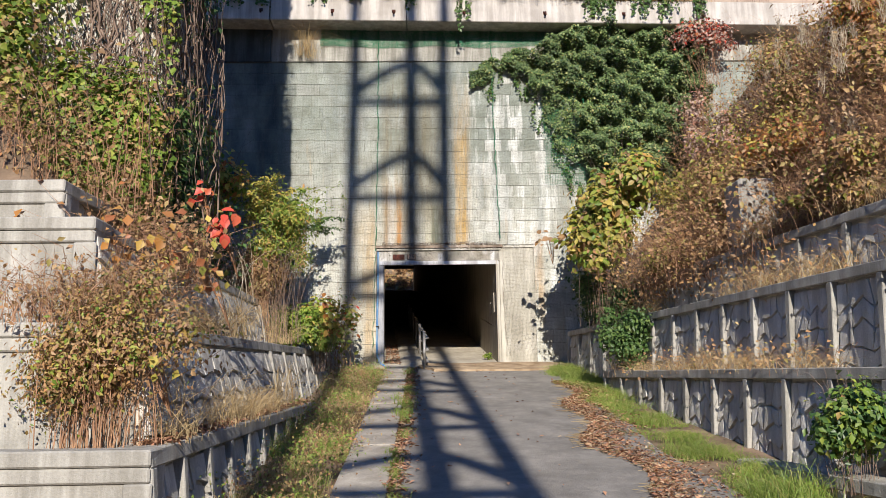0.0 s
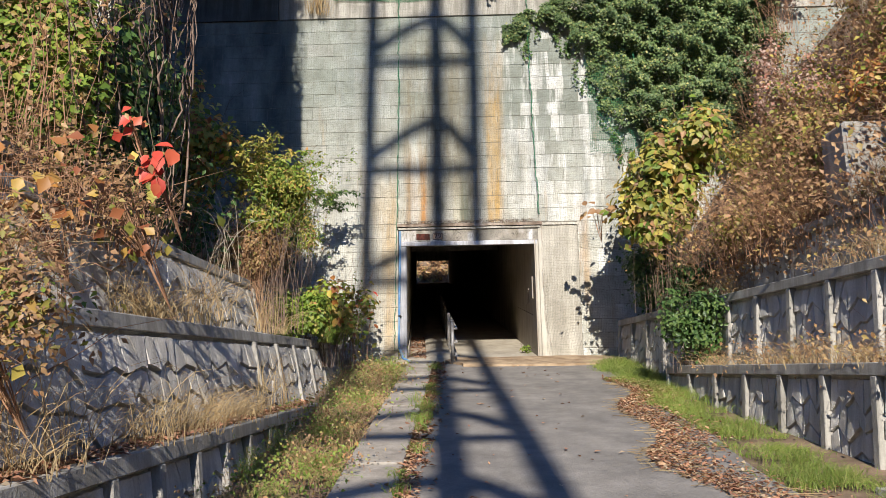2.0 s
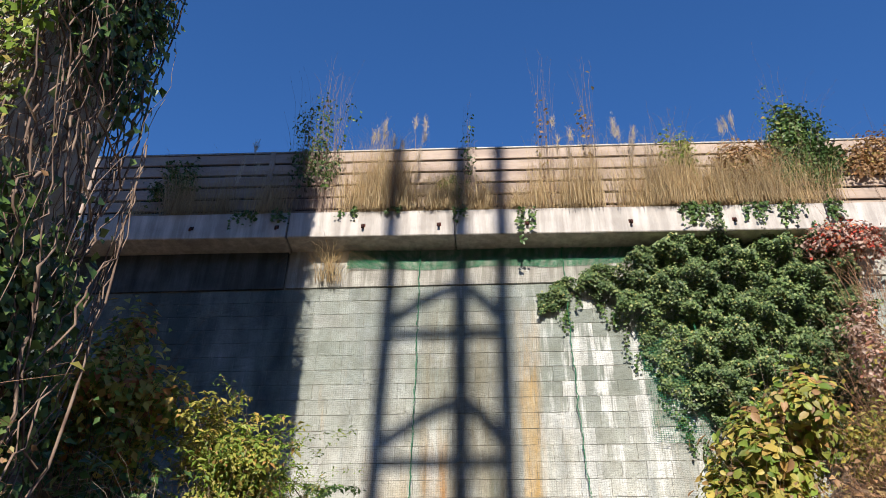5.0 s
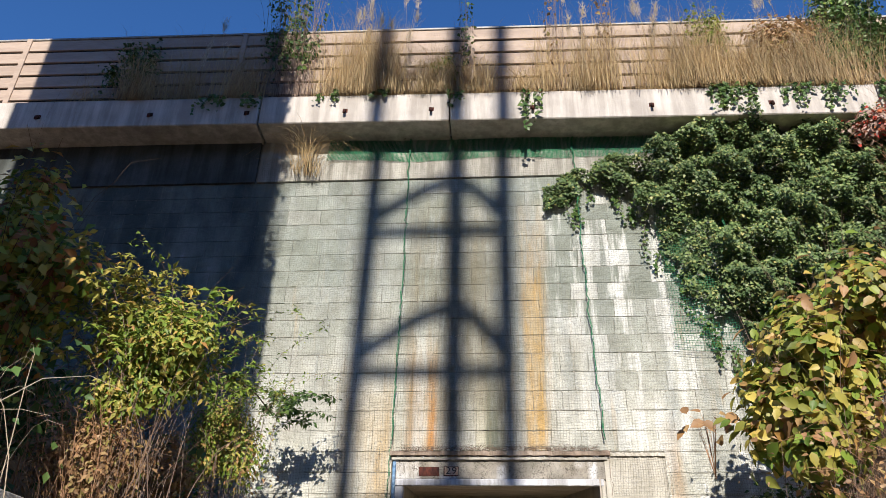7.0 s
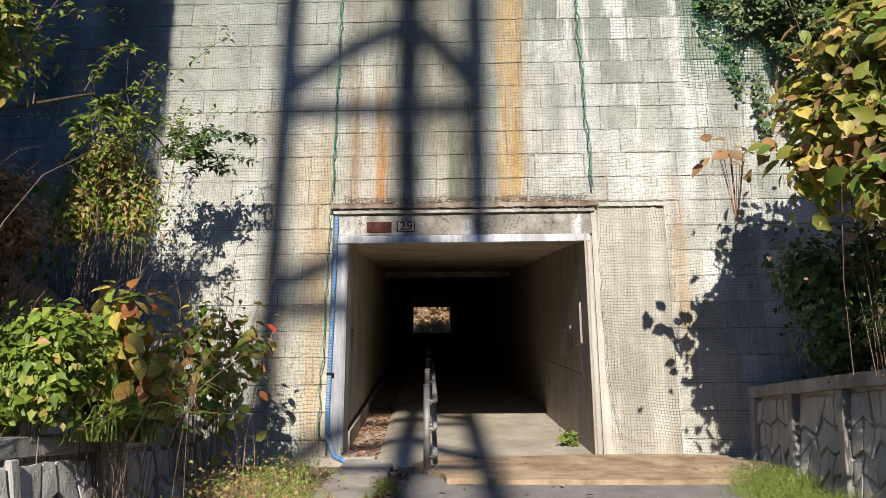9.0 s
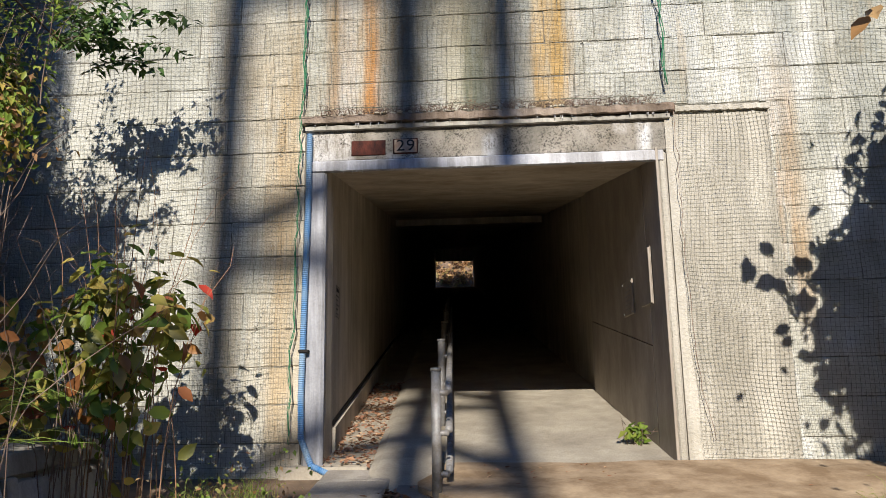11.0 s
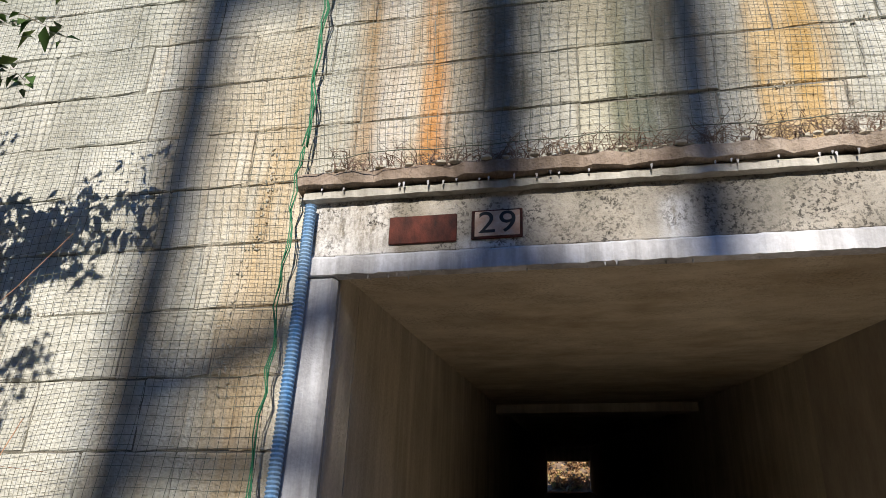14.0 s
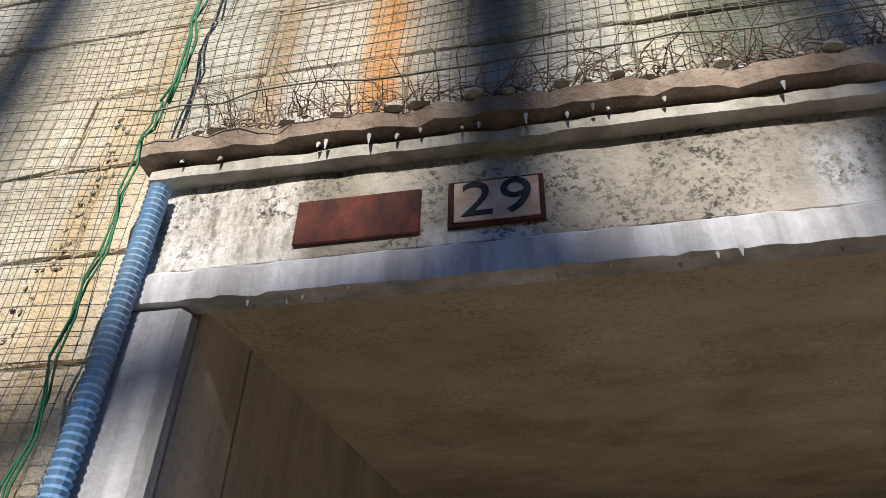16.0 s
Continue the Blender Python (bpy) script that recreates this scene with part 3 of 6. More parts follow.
# ---- retaining terraces ----
def terrace(name, corner, far, top0, top1, depth_x, front, mat_label, drop=1.7, side=1, bays=0.62, stone=True, cell=0.2, ribs_from=0.0, batter=0.07, lip=0.03, tall=1.0):
    """A stepped retaining wall from corner to far, with coping, pilasters and moulded panels on the face. side: -1 left of the road, 1 right."""
    (xa, ya), (xb, yb) = corner, far
    t = empty(name, xa, ya, top0 - 1)
    tagged(t, mat_label, "retaining wall", group="retaining terraces", kind="structure")
    length = math.hypot(xb - xa, yb - ya)
    ux, uy = (xb - xa) / length, (yb - ya) / length
    nx, ny = -side * uy * 1.0, side * ux * 1.0     # towards the road
    if side == -1:
        nx, ny = uy, -ux

    def at(s, o, z):
        o += batter * (top0 - z)
        return (xa + ux * s + nx * o, ya + uy * s + ny * o, z + (top1 - top0) * s / length)

    def slab(pname, s0, s1, o0, o1, z0, z1, mat, label=""):
        bm = bmesh.new()
        vs = [bm.verts.new(at(s, o, z)) for z in (z0, z1) for s, o in ((s0, o0), (s1, o0), (s1, o1), (s0, o1))]
        for q in ((3, 2, 1, 0), (4, 5, 6, 7), (0, 1, 5, 4), (1, 2, 6, 5), (2, 3, 7, 6), (3, 0, 4, 7)):
            bm.faces.new([vs[i] for i in q])
        bmesh.ops.recalc_face_normals(bm, faces=bm.faces)
        bmesh.ops.bevel(bm, geom=list(bm.edges), offset=0.008, segments=1, affect="EDGES")
        return part(pname, bm, mat, t, label)

    slab("wall_body", 0, length, -depth_x, -0.05, top0 - drop, top0 - 0.02, M_RETAIN)
    slab("coping", -0.02, length, -0.28, lip, top0 - 0.11, top0, M_PILASTER, "weathered coping")
    n = max(1, int(length / bays))
    for k in range(n + 1):
        s = min(max(k * length / n, 0.03), length - 0.05)
        if s < ribs_from:
            continue
        slab("pilaster", s - 0.04, s + 0.04, -0.06, 0.03, top0 - drop, top0 - 0.11, M_PILASTER)
    if stone:
        rnd = random.Random(name + str(xa))
        base = -0.06 if ribs_from == 0 else -0.035
        for k in range(n):
            bm = bmesh.new()
            gap = 0.05 if k * length / n >= ribs_from - 0.01 else 0.0
            s0, s1 = k * length / n + gap, (k + 1) * length / n - gap
            rows, m = max(2, round((drop - 0.14) / (cell * tall))), max(2, round((s1 - s0) / cell))
            zt, zb = top0 - 0.13, top0 - drop
            node = {(i, j): (s0 + (s1 - s0) * i / m + (0 if i in (0, m) else rnd.uniform(-0.38, 0.38) * cell), zt + (zb - zt) * (j + (0.45 if i % 2 and 0 < j < rows else 0)) / rows + (0 if j in (0, rows) else rnd.uniform(-0.26, 0.26) * cell * tall))
                    for i in range(m + 1) for j in range(rows + 1)}
            for i in range(m):
                for j in range(rows):
                    q = [node[i, j], node[i + 1, j], node[i + 1, j + 1], node[i, j + 1]]
                    cx, cz = sum(p[0] for p in q) / 4, sum(p[1] for p in q) / 4
                    ring = []
                    for u, w in zip(q, q[1:] + q[:1]):
                        ring += [u, ((u[0] + w[0]) / 2 + rnd.uniform(-0.01, 0.01), (u[1] + w[1]) / 2 + rnd.uniform(-0.01, 0.01))]
                    hgt, tx, tz = rnd.uniform(0.03, 0.05), rnd.uniform(-0.03, 0.12), rnd.uniform(-0.12, 0.0)
                    low = [bm.verts.new(at(cx + (p - cx) * 0.94, -0.06, cz + (z - cz) * 0.94)) for p, z in ring]
                    mid = [bm.verts.new(at(cx + (p - cx) * 0.86, base + hgt * 0.9 + tx * (p - cx) + tz * (z - cz), cz + (z - cz) * 0.86)) for p, z in ring]
                    top = bm.verts.new(at(cx, base + hgt, cz))
                    for k8 in range(8):
                        bm.faces.new((low[k8], low[(k8 + 1) % 8], mid[(k8 + 1) % 8], mid[k8]))
                        bm.faces.new((mid[k8], mid[(k8 + 1) % 8], top))
            bmesh.ops.recalc_face_normals(bm, faces=bm.faces)
            part("panel", bm, M_STONE, t, "grey moulded stone relief")
    if front:
        # end face towards the walker, with a recessed panel
        w = front
        sx = -1 if side == -1 else 1
        x0, x1 = (xa - w, xa + 0.03) if side == -1 else (xa - 0.03, xa + w)
        box("end_wall", (x0, ya - 0.014, top0 - drop), (x1, ya + 0.25, top0 - 0.004), M_PILASTER, t, "pale end face")
        box("end_coping", (x0, ya - 0.05, top0 - 0.10), (x1 + 0.005, ya + 0.28, top0 + 0.004), M_PILASTER, t, "pale coping", 0.012)
        box("end_rail", (x0 + 0.002, ya - 0.04, top0 - 0.2), (x1 + 0.002, ya - 0.012, top0 - 0.105), M_PILASTER, t, "", 0.012)
        k, step = 0, 1.1
        while k * step < w:
            xs = xa - 0.04 - k * step if side == -1 else xa + 0.04 + k * step
            box("end_pilaster", (xs - 0.09, ya - 0.044, top0 - drop), (xs + 0.09, ya - 0.012, top0 - 0.203), M_PILASTER, t, "", 0.01)
            k += 1
    return t


terrace("terrace_wall_west", (-1.74, 5.0), (-1.66, 12.0), 1.21, 1.49, 0.5, 6.0, "low retaining wall with pale pilasters beside the ramp", 1.3, -1, 0.62, batter=0.1)
terrace("terrace_wall_west", (-2.04, 5.45), (-2.02, 15.6), 2.06, 2.48, 2.0, 6.0, "retaining wall of moulded grey stone panels", 0.95, -1, 0.9, ribs_from=3.9, batter=0.2, lip=0.0)
terrace("terrace_wall_west", (-2.62, 6.0), (-2.62, 14.5), 2.95, 3.15, 1.2, 5.0, "upper retaining wall of moulded stone half hidden by vines", 1.0, -1, 1.1, ribs_from=5.0, batter=0.2, lip=0.0)
terrace("terrace_wall_west", (-3.05, 6.35), (-3.05, 8.3), 3.36, 3.42, 0.6, 4.0, "topmost short retaining wall under the ivy", 0.7, -1, 0.9)
terrace("terrace_wall_east", (4.09, 5.0), (3.02, 12.9), 1.67, 1.92, 0.7, 0, "lower retaining wall with leaning pale pilasters", 1.2, 1, 0.68, cell=0.13, tall=1.6)
terrace("terrace_wall_east", (4.35, 6.2), (3.10, 16.4), 2.70, 2.88, 0.8, 0, "retaining wall of grey relief panels and pale ribs", 1.15, 1, 0.72, cell=0.13, tall=1.6)
terrace("terrace_wall_east", (4.95, 5.5), (3.85, 14.0), 3.40, 3.52, 0.9, 0, "upper retaining wall half hidden by brambles", 0.85, 1, 0.8, cell=0.13, tall=1.6)
terrace("terrace_wall_east", (3.70, 5.0), (3.16, 7.9), 0.79, 0.87, 0.22, 0, "very low retaining kerb wall in the grass", 0.6, 1, 0.7, stone=False)


def mound(name, x0, x1, y0, y1, fn, label, nx=26, ny=30):
    v, f = [], []
    for j in range(ny + 1):
        for i in range(nx + 1):
            x, y = x0 + (x1 - x0) * i / nx, y0 + (y1 - y0) * j / ny
            v.append((x, y, fn(x, y) + 0.18 * noise.noise((x * 1.3, y * 1.3, 4))))
    for j in range(ny):
        for i in range(nx):
            a = j * (nx + 1) + i
            f.append((a, a + 1, a + nx + 2, a + nx + 1))
    return tagged(raw(name, v, f, M_EARTH), label, "bank", kind="structure")


def ramp_in(z, y, y0, y1):
    u = max(0.0, min(1.0, (y - y0) / (y1 - y0)))
    return 0.0 + (z - 0.0) * u * u * (3 - 2 * u)


def bank_w(x, y):
    z = min(2.75 + max(0, -2.65 - x) * 0.95, 6.5, 3.3 + max(0, y - 6.6) * 1.3)
    return z if x > -7.5 else ramp_in(z, y, 6.0, 9.0)


def bank_e(x, y):
    edge = 4.95 - (y - 5.5) * 0.13
    return ramp_in(min(3.25 + max(0, x - edge - 0.1) * 1.35, 9.3), y, 4.2, 6.4)


mound("bank_west", -30, -2.75, 6.55, 16.4, bank_w, "earth bank under ivy and brambles", 40)
bank = mound("bank_east", 0.12, 30, 4.2, 16.4, lambda u, y: bank_e(u + 4.95 - (y - 5.5) * 0.13, y), "earth bank under brambles and dry grass", 70)
for v in bank.data.vertices:
    v.co.x += 4.95 - (v.co.y - 5.5) * 0.13
box("terrace_fill_west", (-2.6, 6.0, 1.2), (-2.1, 15.5, 1.98), M_EARTH)
tagged(bpy.data.objects["terrace_fill_west"], "earth fill behind the retaining wall", "bank", kind="structure")
box("terrace_fill_west", (-9.0, 5.2, 0.0), (-2.25, 6.2, 1.16), M_EARTH)
tagged(bpy.data.objects["terrace_fill_west.001"], "earth fill behind the retaining wall", "bank", kind="structure")

stub = tagged(empty("concrete_stub", 4.7, 10.5, 3.3), "weathered pale concrete block showing through the brambles", "block")
box("block", (4.40, 10.2, 3.3), (4.92, 10.75, 4.47), M_PILASTER, stub, "", 0.03)
box("block_step", (4.922, 10.25, 3.3), (5.3, 10.75, 4.15), M_PILASTER, stub, "", 0.03)

# ---- ivy-clad pier ----
pier = empty("bridge_pier", -4.9, 8.9, 3)
tagged(pier, "massive square concrete pier overgrown with ivy and dead vines", "pier", kind="structure")
box("pier_shaft", (-7.3, 8.35, 2.2), (-2.95, 9.5, 17.5), M_RETAIN, pier, "", 0.05)

# ---- lattice tower behind the walker, known by its shadow ----
tower = empty("lattice_tower", 0.38, -9, 0.1)
tagged(tower, "tall galvanised steel lattice mast on the open ground", "tower")
TYY, TXC = -9.0, 0.77


def left_x(h):
    return -0.52 + (h - 22.1) * 0.022


def right_x(h):
    return 1.51


tube("leg", [(left_x(h), TYY, h) for h in (0.1, 30)], 0.155, M_TOWER, tower, sides=6)
tube("leg", [(right_x(h), TYY, h) for h in (0.1, 30)], 0.155, M_TOWER, tower, sides=6)
tube("centre_pole", [(TXC, TYY, 0.1), (TXC, TYY, 31)], 0.175, M_TOWER, tower, sides=6)
for h, top in ((2.8, 3.7), (4.9, 5.8), (7.0, 7.9), (9.05, 10.05), (11.05, 12.0), (13.1, 14.0), (15.3, 16.2), (17.2, 17.9), (19.4, 20.4), (21.65, 22.6), (23.9, 24.8), (26.1, 27.0), (28.2, 29.1)):
    tube("crossbar", [(left_x(h), TYY, h), (right_x(h), TYY, h)], 0.115, M_TOWER, tower, sides=5)
    for xs in (left_x(h), right_x(h)):
        tube("brace", [(xs + (TXC - xs) * u, TYY, h + 0.2 + (top - h - 0.2) * (1 - (1 - u) ** 1.4)) for u in (0, 0.2, 0.4, 0.6, 0.8, 1)], 0.125, M_TOWER, tower, sides=5)

for ob in list(scene.objects):
    if ob.parent:
        ob.matrix_parent_inverse = Matrix.Translation(-ob.parent.location)


# ---- plant helpers ----
def unit(v):
    return v / np.maximum(np.linalg.norm(v, axis=1, keepdims=True), 1e-6)


def leaf_mesh(name, p, nrm, size, mat, parent, seed, slim=0.62, droop=0.5, label=""):
    """One folded five-point leaf a place."""
    r = np.random.default_rng(seed)
    n = len(p)
    nrm = unit(nrm + r.normal(0, 0.45, (n, 3)))
    d = r.normal(0, 1, (n, 3))
    d[:, 2] -= droop * 1.5
    d = unit(d - nrm * np.sum(d * nrm, 1, keepdims=True))
    s = np.cross(nrm, d)
    L = (size * r.uniform(0.6, 1.45, n))[:, None]
    tip = p + d * L - nrm * L * 0.14

    def at(u, w, h):
        return p + d * L * u + s * L * slim * w + nrm * L * h

    if size >= 0.1:
        v = np.stack([p, at(0.22, 0.40, 0.07), at(0.55, 0.46, 0.06), at(0.82, 0.2, -0.03), tip, at(0.82, -0.2, -0.03), at(0.55, -0.46, 0.06), at(0.22, -0.40, 0.07), at(0.45, 0, -0.01)], 1)
        rim = [(i, (i + 1) % 8, 8) for i in range(8)]
    else:
        v = np.stack([p, at(0.4, 0.5, 0.10), tip, at(0.4, -0.5, 0.10), at(0.45, 0, -0.02)], 1)
        rim = [(i, (i + 1) % 4, 4) for i in range(4)]
    k = (np.arange(n) * v.shape[1])[:, None]
    f = np.concatenate([k + np.array([q]) for q in rim], 1).reshape(-1, 3)
    v = v.reshape(-1, 3)
    return tagged(raw(name, v, f, mat, parent, label), kind="stuff")


def strand_mesh(name, paths, radius, mat, parent, flat=False, label="", taper=0.3):
    """Thin stems (three-sided) or blades (flat ribbons) along paths (m, k, 3)."""
    paths = np.asarray(paths, float)
    m, k, _ = paths.shape
    rad = np.broadcast_to(np.asarray(radius, float), (m,))[:, None, None] * (1 - (1 - taper) * np.linspace(0, 1, k))[None, :, None]
    d = np.gradient(paths, axis=1)
    d /= np.maximum(np.linalg.norm(d, axis=2, keepdims=True), 1e-6)
    ref = np.tile(np.array([0.9, 0.35, 0.2]), (m, k, 1))
    if flat:
        r = np.random.default_rng(m + k)
        w = r.uniform(0, math.tau, m)
        ref = np.repeat(np.stack([np.cos(w), np.sin(w), np.zeros(m)], 1)[:, None, :], k, 1)
    a = np.cross(d, ref)
    a /= np.maximum(np.linalg.norm(a, axis=2, keepdims=True), 1e-6)
    b = np.cross(d, a)
    if flat:
        v = np.stack([paths + a * rad, paths - a * rad], 2).reshape(-1, 3)
        s = 2
        quads = [(0, 1)]
    else:
        v = np.stack([paths + rad * (a * math.cos(q * math.tau / 3) + b * math.sin(q * math.tau / 3)) for q in range(3)], 2).reshape(-1, 3)
        s = 3
        quads = [(0, 1), (1, 2), (2, 0)]
    i0 = (np.arange(m)[:, None] * k + np.arange(k - 1)[None, :]).reshape(-1) * s
    f = np.concatenate([np.stack([i0 + x, i0 + y, i0 + s + y, i0 + s + x], 1) for x, y in quads])
    return tagged(raw(name, v, f, mat, parent, label), kind="stuff")


def arcs(r, base, reach, rise, k=6, wobble=0.05, sag=0.4):
    """Bent stems from base points: rise up, reach out, then sag."""
    m = len(base)
    w = r.uniform(0, math.tau, m)
    out = np.stack([np.cos(w), np.sin(w), np.zeros(m)], 1) * (reach * r.uniform(0.3, 1.2, m))[:, None]
    hgt = rise * r.uniform(0.5, 1.15, m)
    t = np.linspace(0, 1, k)[None, :, None]
    p = base[:, None, :] + out[:, None, :] * t ** 1.6
    p[:, :, 2] += hgt[:, None] * (t[:, :, 0] * (1 + sag) - sag * t[:, :, 0] ** 3)
    p[:, 1:] += r.normal(0, wobble, (m, k - 1, 3)) * t[:, 1:]
    return p


def blob_points(r, centre, radii, n, hollow=0.1, lumps=11, seed=0):
    """Points in an uneven crown of several lobes, with their outward normals."""
    radii = np.array(radii)
    lobes = unit(r.normal(0, 1, (lumps, 3))) * r.uniform(0.35, 0.78, (lumps, 1))
    lobes[0] = 0
    size = r.uniform(0.28, 0.5, lumps)
    size[0] = 0.55
    k = r.choice(lumps, n, p=size ** 2 / np.sum(size ** 2))
    d = unit(r.normal(0, 1, (n, 3)))
    rad = r.uniform(hollow, 1.0, n) ** 0.6 * size[k] * (1 + np.clip(0.28 * r.normal(0, 1, n), -0.5, 0.8))
    q = lobes[k] + d * rad[:, None]
    return np.array(centre) + q * radii, unit(d + 0.5 * q)


def shrub(name, label, centre, radii, n, size, mat, seed, stems=40, stem_mat=None, slim=0.62, mix=(), base_z=None, cat="shrub", twigs=0):
    """A shrub: bent stems from its foot, and a lumpy crown of leaves; mix adds other leaves as (material, share)."""
    r = np.random.default_rng(seed)
    bz = centre[2] - radii[2] if base_z is None else base_z
    e = tagged(empty(name, centre[0], centre[1], bz), label, cat)
    base = np.array([centre[0], centre[1], bz]) + r.normal(0, 1, (stems, 3)) * np.array([radii[0] * 0.25, radii[1] * 0.25, 0])
    paths = arcs(r, base - np.array(e.location), max(radii[0], radii[1]) * 0.95, centre[2] - bz + radii[2] * 0.95, 7, 0.03)
    strand_mesh("stem_mass", paths, r.uniform(0.0015, 0.005, stems), stem_mat or M_STEM, e)
    p, d = blob_points(r, np.array(centre) - np.array(e.location), radii, n, seed=seed)
    d[:, 2] += 0.45
    d[:, 1] -= 0.45          # leaves turn to the light
    for k, (mt, fr) in enumerate([(mat, 1 - sum(q[1] for q in mix)), *mix]):
        lo = int(n * sum(([1 - sum(q[1] for q in mix)] + [q[1] for q in mix])[:k]))
        hi = int(n * sum(([1 - sum(q[1] for q in mix)] + [q[1] for q in mix])[:k + 1]))
        leaf_mesh("foliage", p[lo:hi], d[lo:hi], size, mt, e, seed + k, slim)
    if twigs:
        # long sprays with leaves in two rows
        tb = np.array([centre[0], centre[1], centre[2]]) - np.array(e.location) + r.normal(0, 0.3, (twigs, 3)) * np.array(radii)
        tp = arcs(r, tb, max(radii) * 1.25, radii[2] * 1.35, 9, 0.015, 0.45)
        strand_mesh("sprays", tp, 0.004, stem_mat or M_STEM, e)
        q = tp[:, 2:, :].reshape(-1, 3)
        q = np.repeat(q, 9, 0) + r.normal(0, 0.035, (len(q) * 9, 3))
        nn = np.tile(np.array([0, -0.5, 0.8]), (len(q), 1))
        leaf_mesh("spray_leaves", q, nn, size * 0.9, mat, e, seed + 9, slim)
    return e


def tuft(name, label, pts, height, reach, mat, seed, width=0.004, per=60, spread=0.12, cat="grass", sag=0.6, k=6):
    """A patch of grass blades round given foot points."""
    r = np.random.default_rng(seed)
    pts = np.asarray(pts, float)
    o = pts.mean(0)
    e = tagged(empty(name, *o), label, cat)
    base = np.repeat(pts - o, per, 0)
    base[:, :2] += r.normal(0, spread, (len(base), 2))
    tall = np.repeat(r.uniform(0.45, 1.25, len(pts)), per) * height
    strand_mesh("blade_mass", arcs(r, base, reach, tall, k, 0.012, sag), r.uniform(0.5, 1.2, len(base)) * width, mat, e, True, taper=0.15)
    return e


def bramble(name, label, pts, seed, n=400, reach=0.9, rise=0.8, mat=None, leaf=None, leaves=3000, size=0.06, thick=0.004, cat="brambles"):
    """A tangle of arching canes over foot points, with withered leaves on them."""
    r = np.random.default_rng(seed)
    pts = np.asarray(pts, float)
    o = pts.mean(0)
    e = tagged(empty(name, *o), label, cat)
    base = pts[r.integers(0, len(pts), n)] - o + r.normal(0, 0.15, (n, 3)) * np.array([1, 1, 0.3])
    p = arcs(r, base, reach, rise, 9, 0.05, 0.9)
    strand_mesh("cane_mass", p, r.uniform(0.4, 1.3, n) * thick, mat or M_REDSTEM, e)
    q = p.reshape(-1, 3)
    q = q[r.integers(0, len(q), leaves)] + r.normal(0, 0.09, (leaves, 3))
    leaf_mesh("foliage", q, np.tile(np.array([0, -0.6, 0.6]), (leaves, 1)), size, leaf or L_BROWN, e, seed + 1)
    return e


def spots(seed, n, xf, y0, y1, zf):
    r = np.random.default_rng(seed)
    y = r.uniform(y0, y1, n)
    x = np.array([xf(v, r) for v in y])
    return np.stack([x, y, np.array([zf(a, b) for a, b in zip(x, y)])], 1)


# ---- ivy and dead vines on the pier ----
rv = np.random.default_rng(5)
ivy_pier = tagged(empty("pier_ivy", -4.5, 8.4, 2.8), "green ivy and a mat of dead vines on the pier", "ivy")
o = np.array(ivy_pier.location)
m = 620
x = np.concatenate([rv.uniform(-3.85, -2.95, 400), rv.uniform(-7, -3.5, 220)])
z0 = rv.uniform(2.2, 11, m)
t = np.linspace(0, 1, 16)[None, :]
walkx = np.cumsum(rv.normal(0, 0.045, (m, 16)), 1) + rv.normal(0, 0.5, (m, 1)) * t
vines = np.stack([np.minimum(x[:, None] + walkx, -2.86 + rv.uniform(0, 0.06, (m, 16))),
                  8.30 - rv.uniform(0, 0.16, (m, 1)) + rv.normal(0, 0.03, (m, 16)),
                  z0[:, None] + t * rv.uniform(0.8, 3.5, (m, 1)) + rv.normal(0, 0.03, (m, 16))], 2)
side = vines[:300].copy()
side[:, :, 1] = 8.35 + (vines[:300, :, 0] + 3.85) * 1.25
side[:, :, 0] = -2.93 + rv.uniform(0, 1, (300, 1)) ** 2 * 0.3 + rv.normal(0, 0.015, (300, 16))
strand_mesh("dead_vine_mat", np.concatenate([vines, side]) - o, rv.uniform(0.002, 0.011, m + 300) * rv.choice([1, 1, 1, 1.8], m + 300), M_STEM, ivy_pier, taper=0.6, label="brown dead vine stems")
n = 62000
lx, lz = rv.uniform(-7, -2.75, n), rv.uniform(2.6, 15, n)
keep = (np.sin(lx * 2.3 + 1) + np.sin(lz * 1.7 + lx) + rv.normal(0, 0.6, n)) > np.where((lx > -3.8) & (lz > 4.6), 1.25, np.where(lz > 8.5, 0.3, -0.5))
lp = np.stack([lx, 8.22 - rv.uniform(0, 0.28, n), lz], 1)[keep] - o
leaf_mesh("ivy_leaves", lp, np.tile(np.array([0, -1, 0.5]), (len(lp), 1)), 0.078, L_BRIGHT, ivy_pier, 6, 0.8)
n = 13000
lp = np.stack([-2.92 + rv.uniform(0, 1, n) ** 2 * 0.26, rv.uniform(8.3, 9.6, n), rv.uniform(3.0, 15, n)], 1)
lp = lp[(np.sin(lp[:, 2] * 1.9) + rv.normal(0, 0.5, n)) > 0.0] - o
leaf_mesh("side_leaves", lp, np.tile(np.array([1, -0.3, 0.3]), (len(lp), 1)), 0.085, L_IVY, ivy_pier, 8, 0.8)

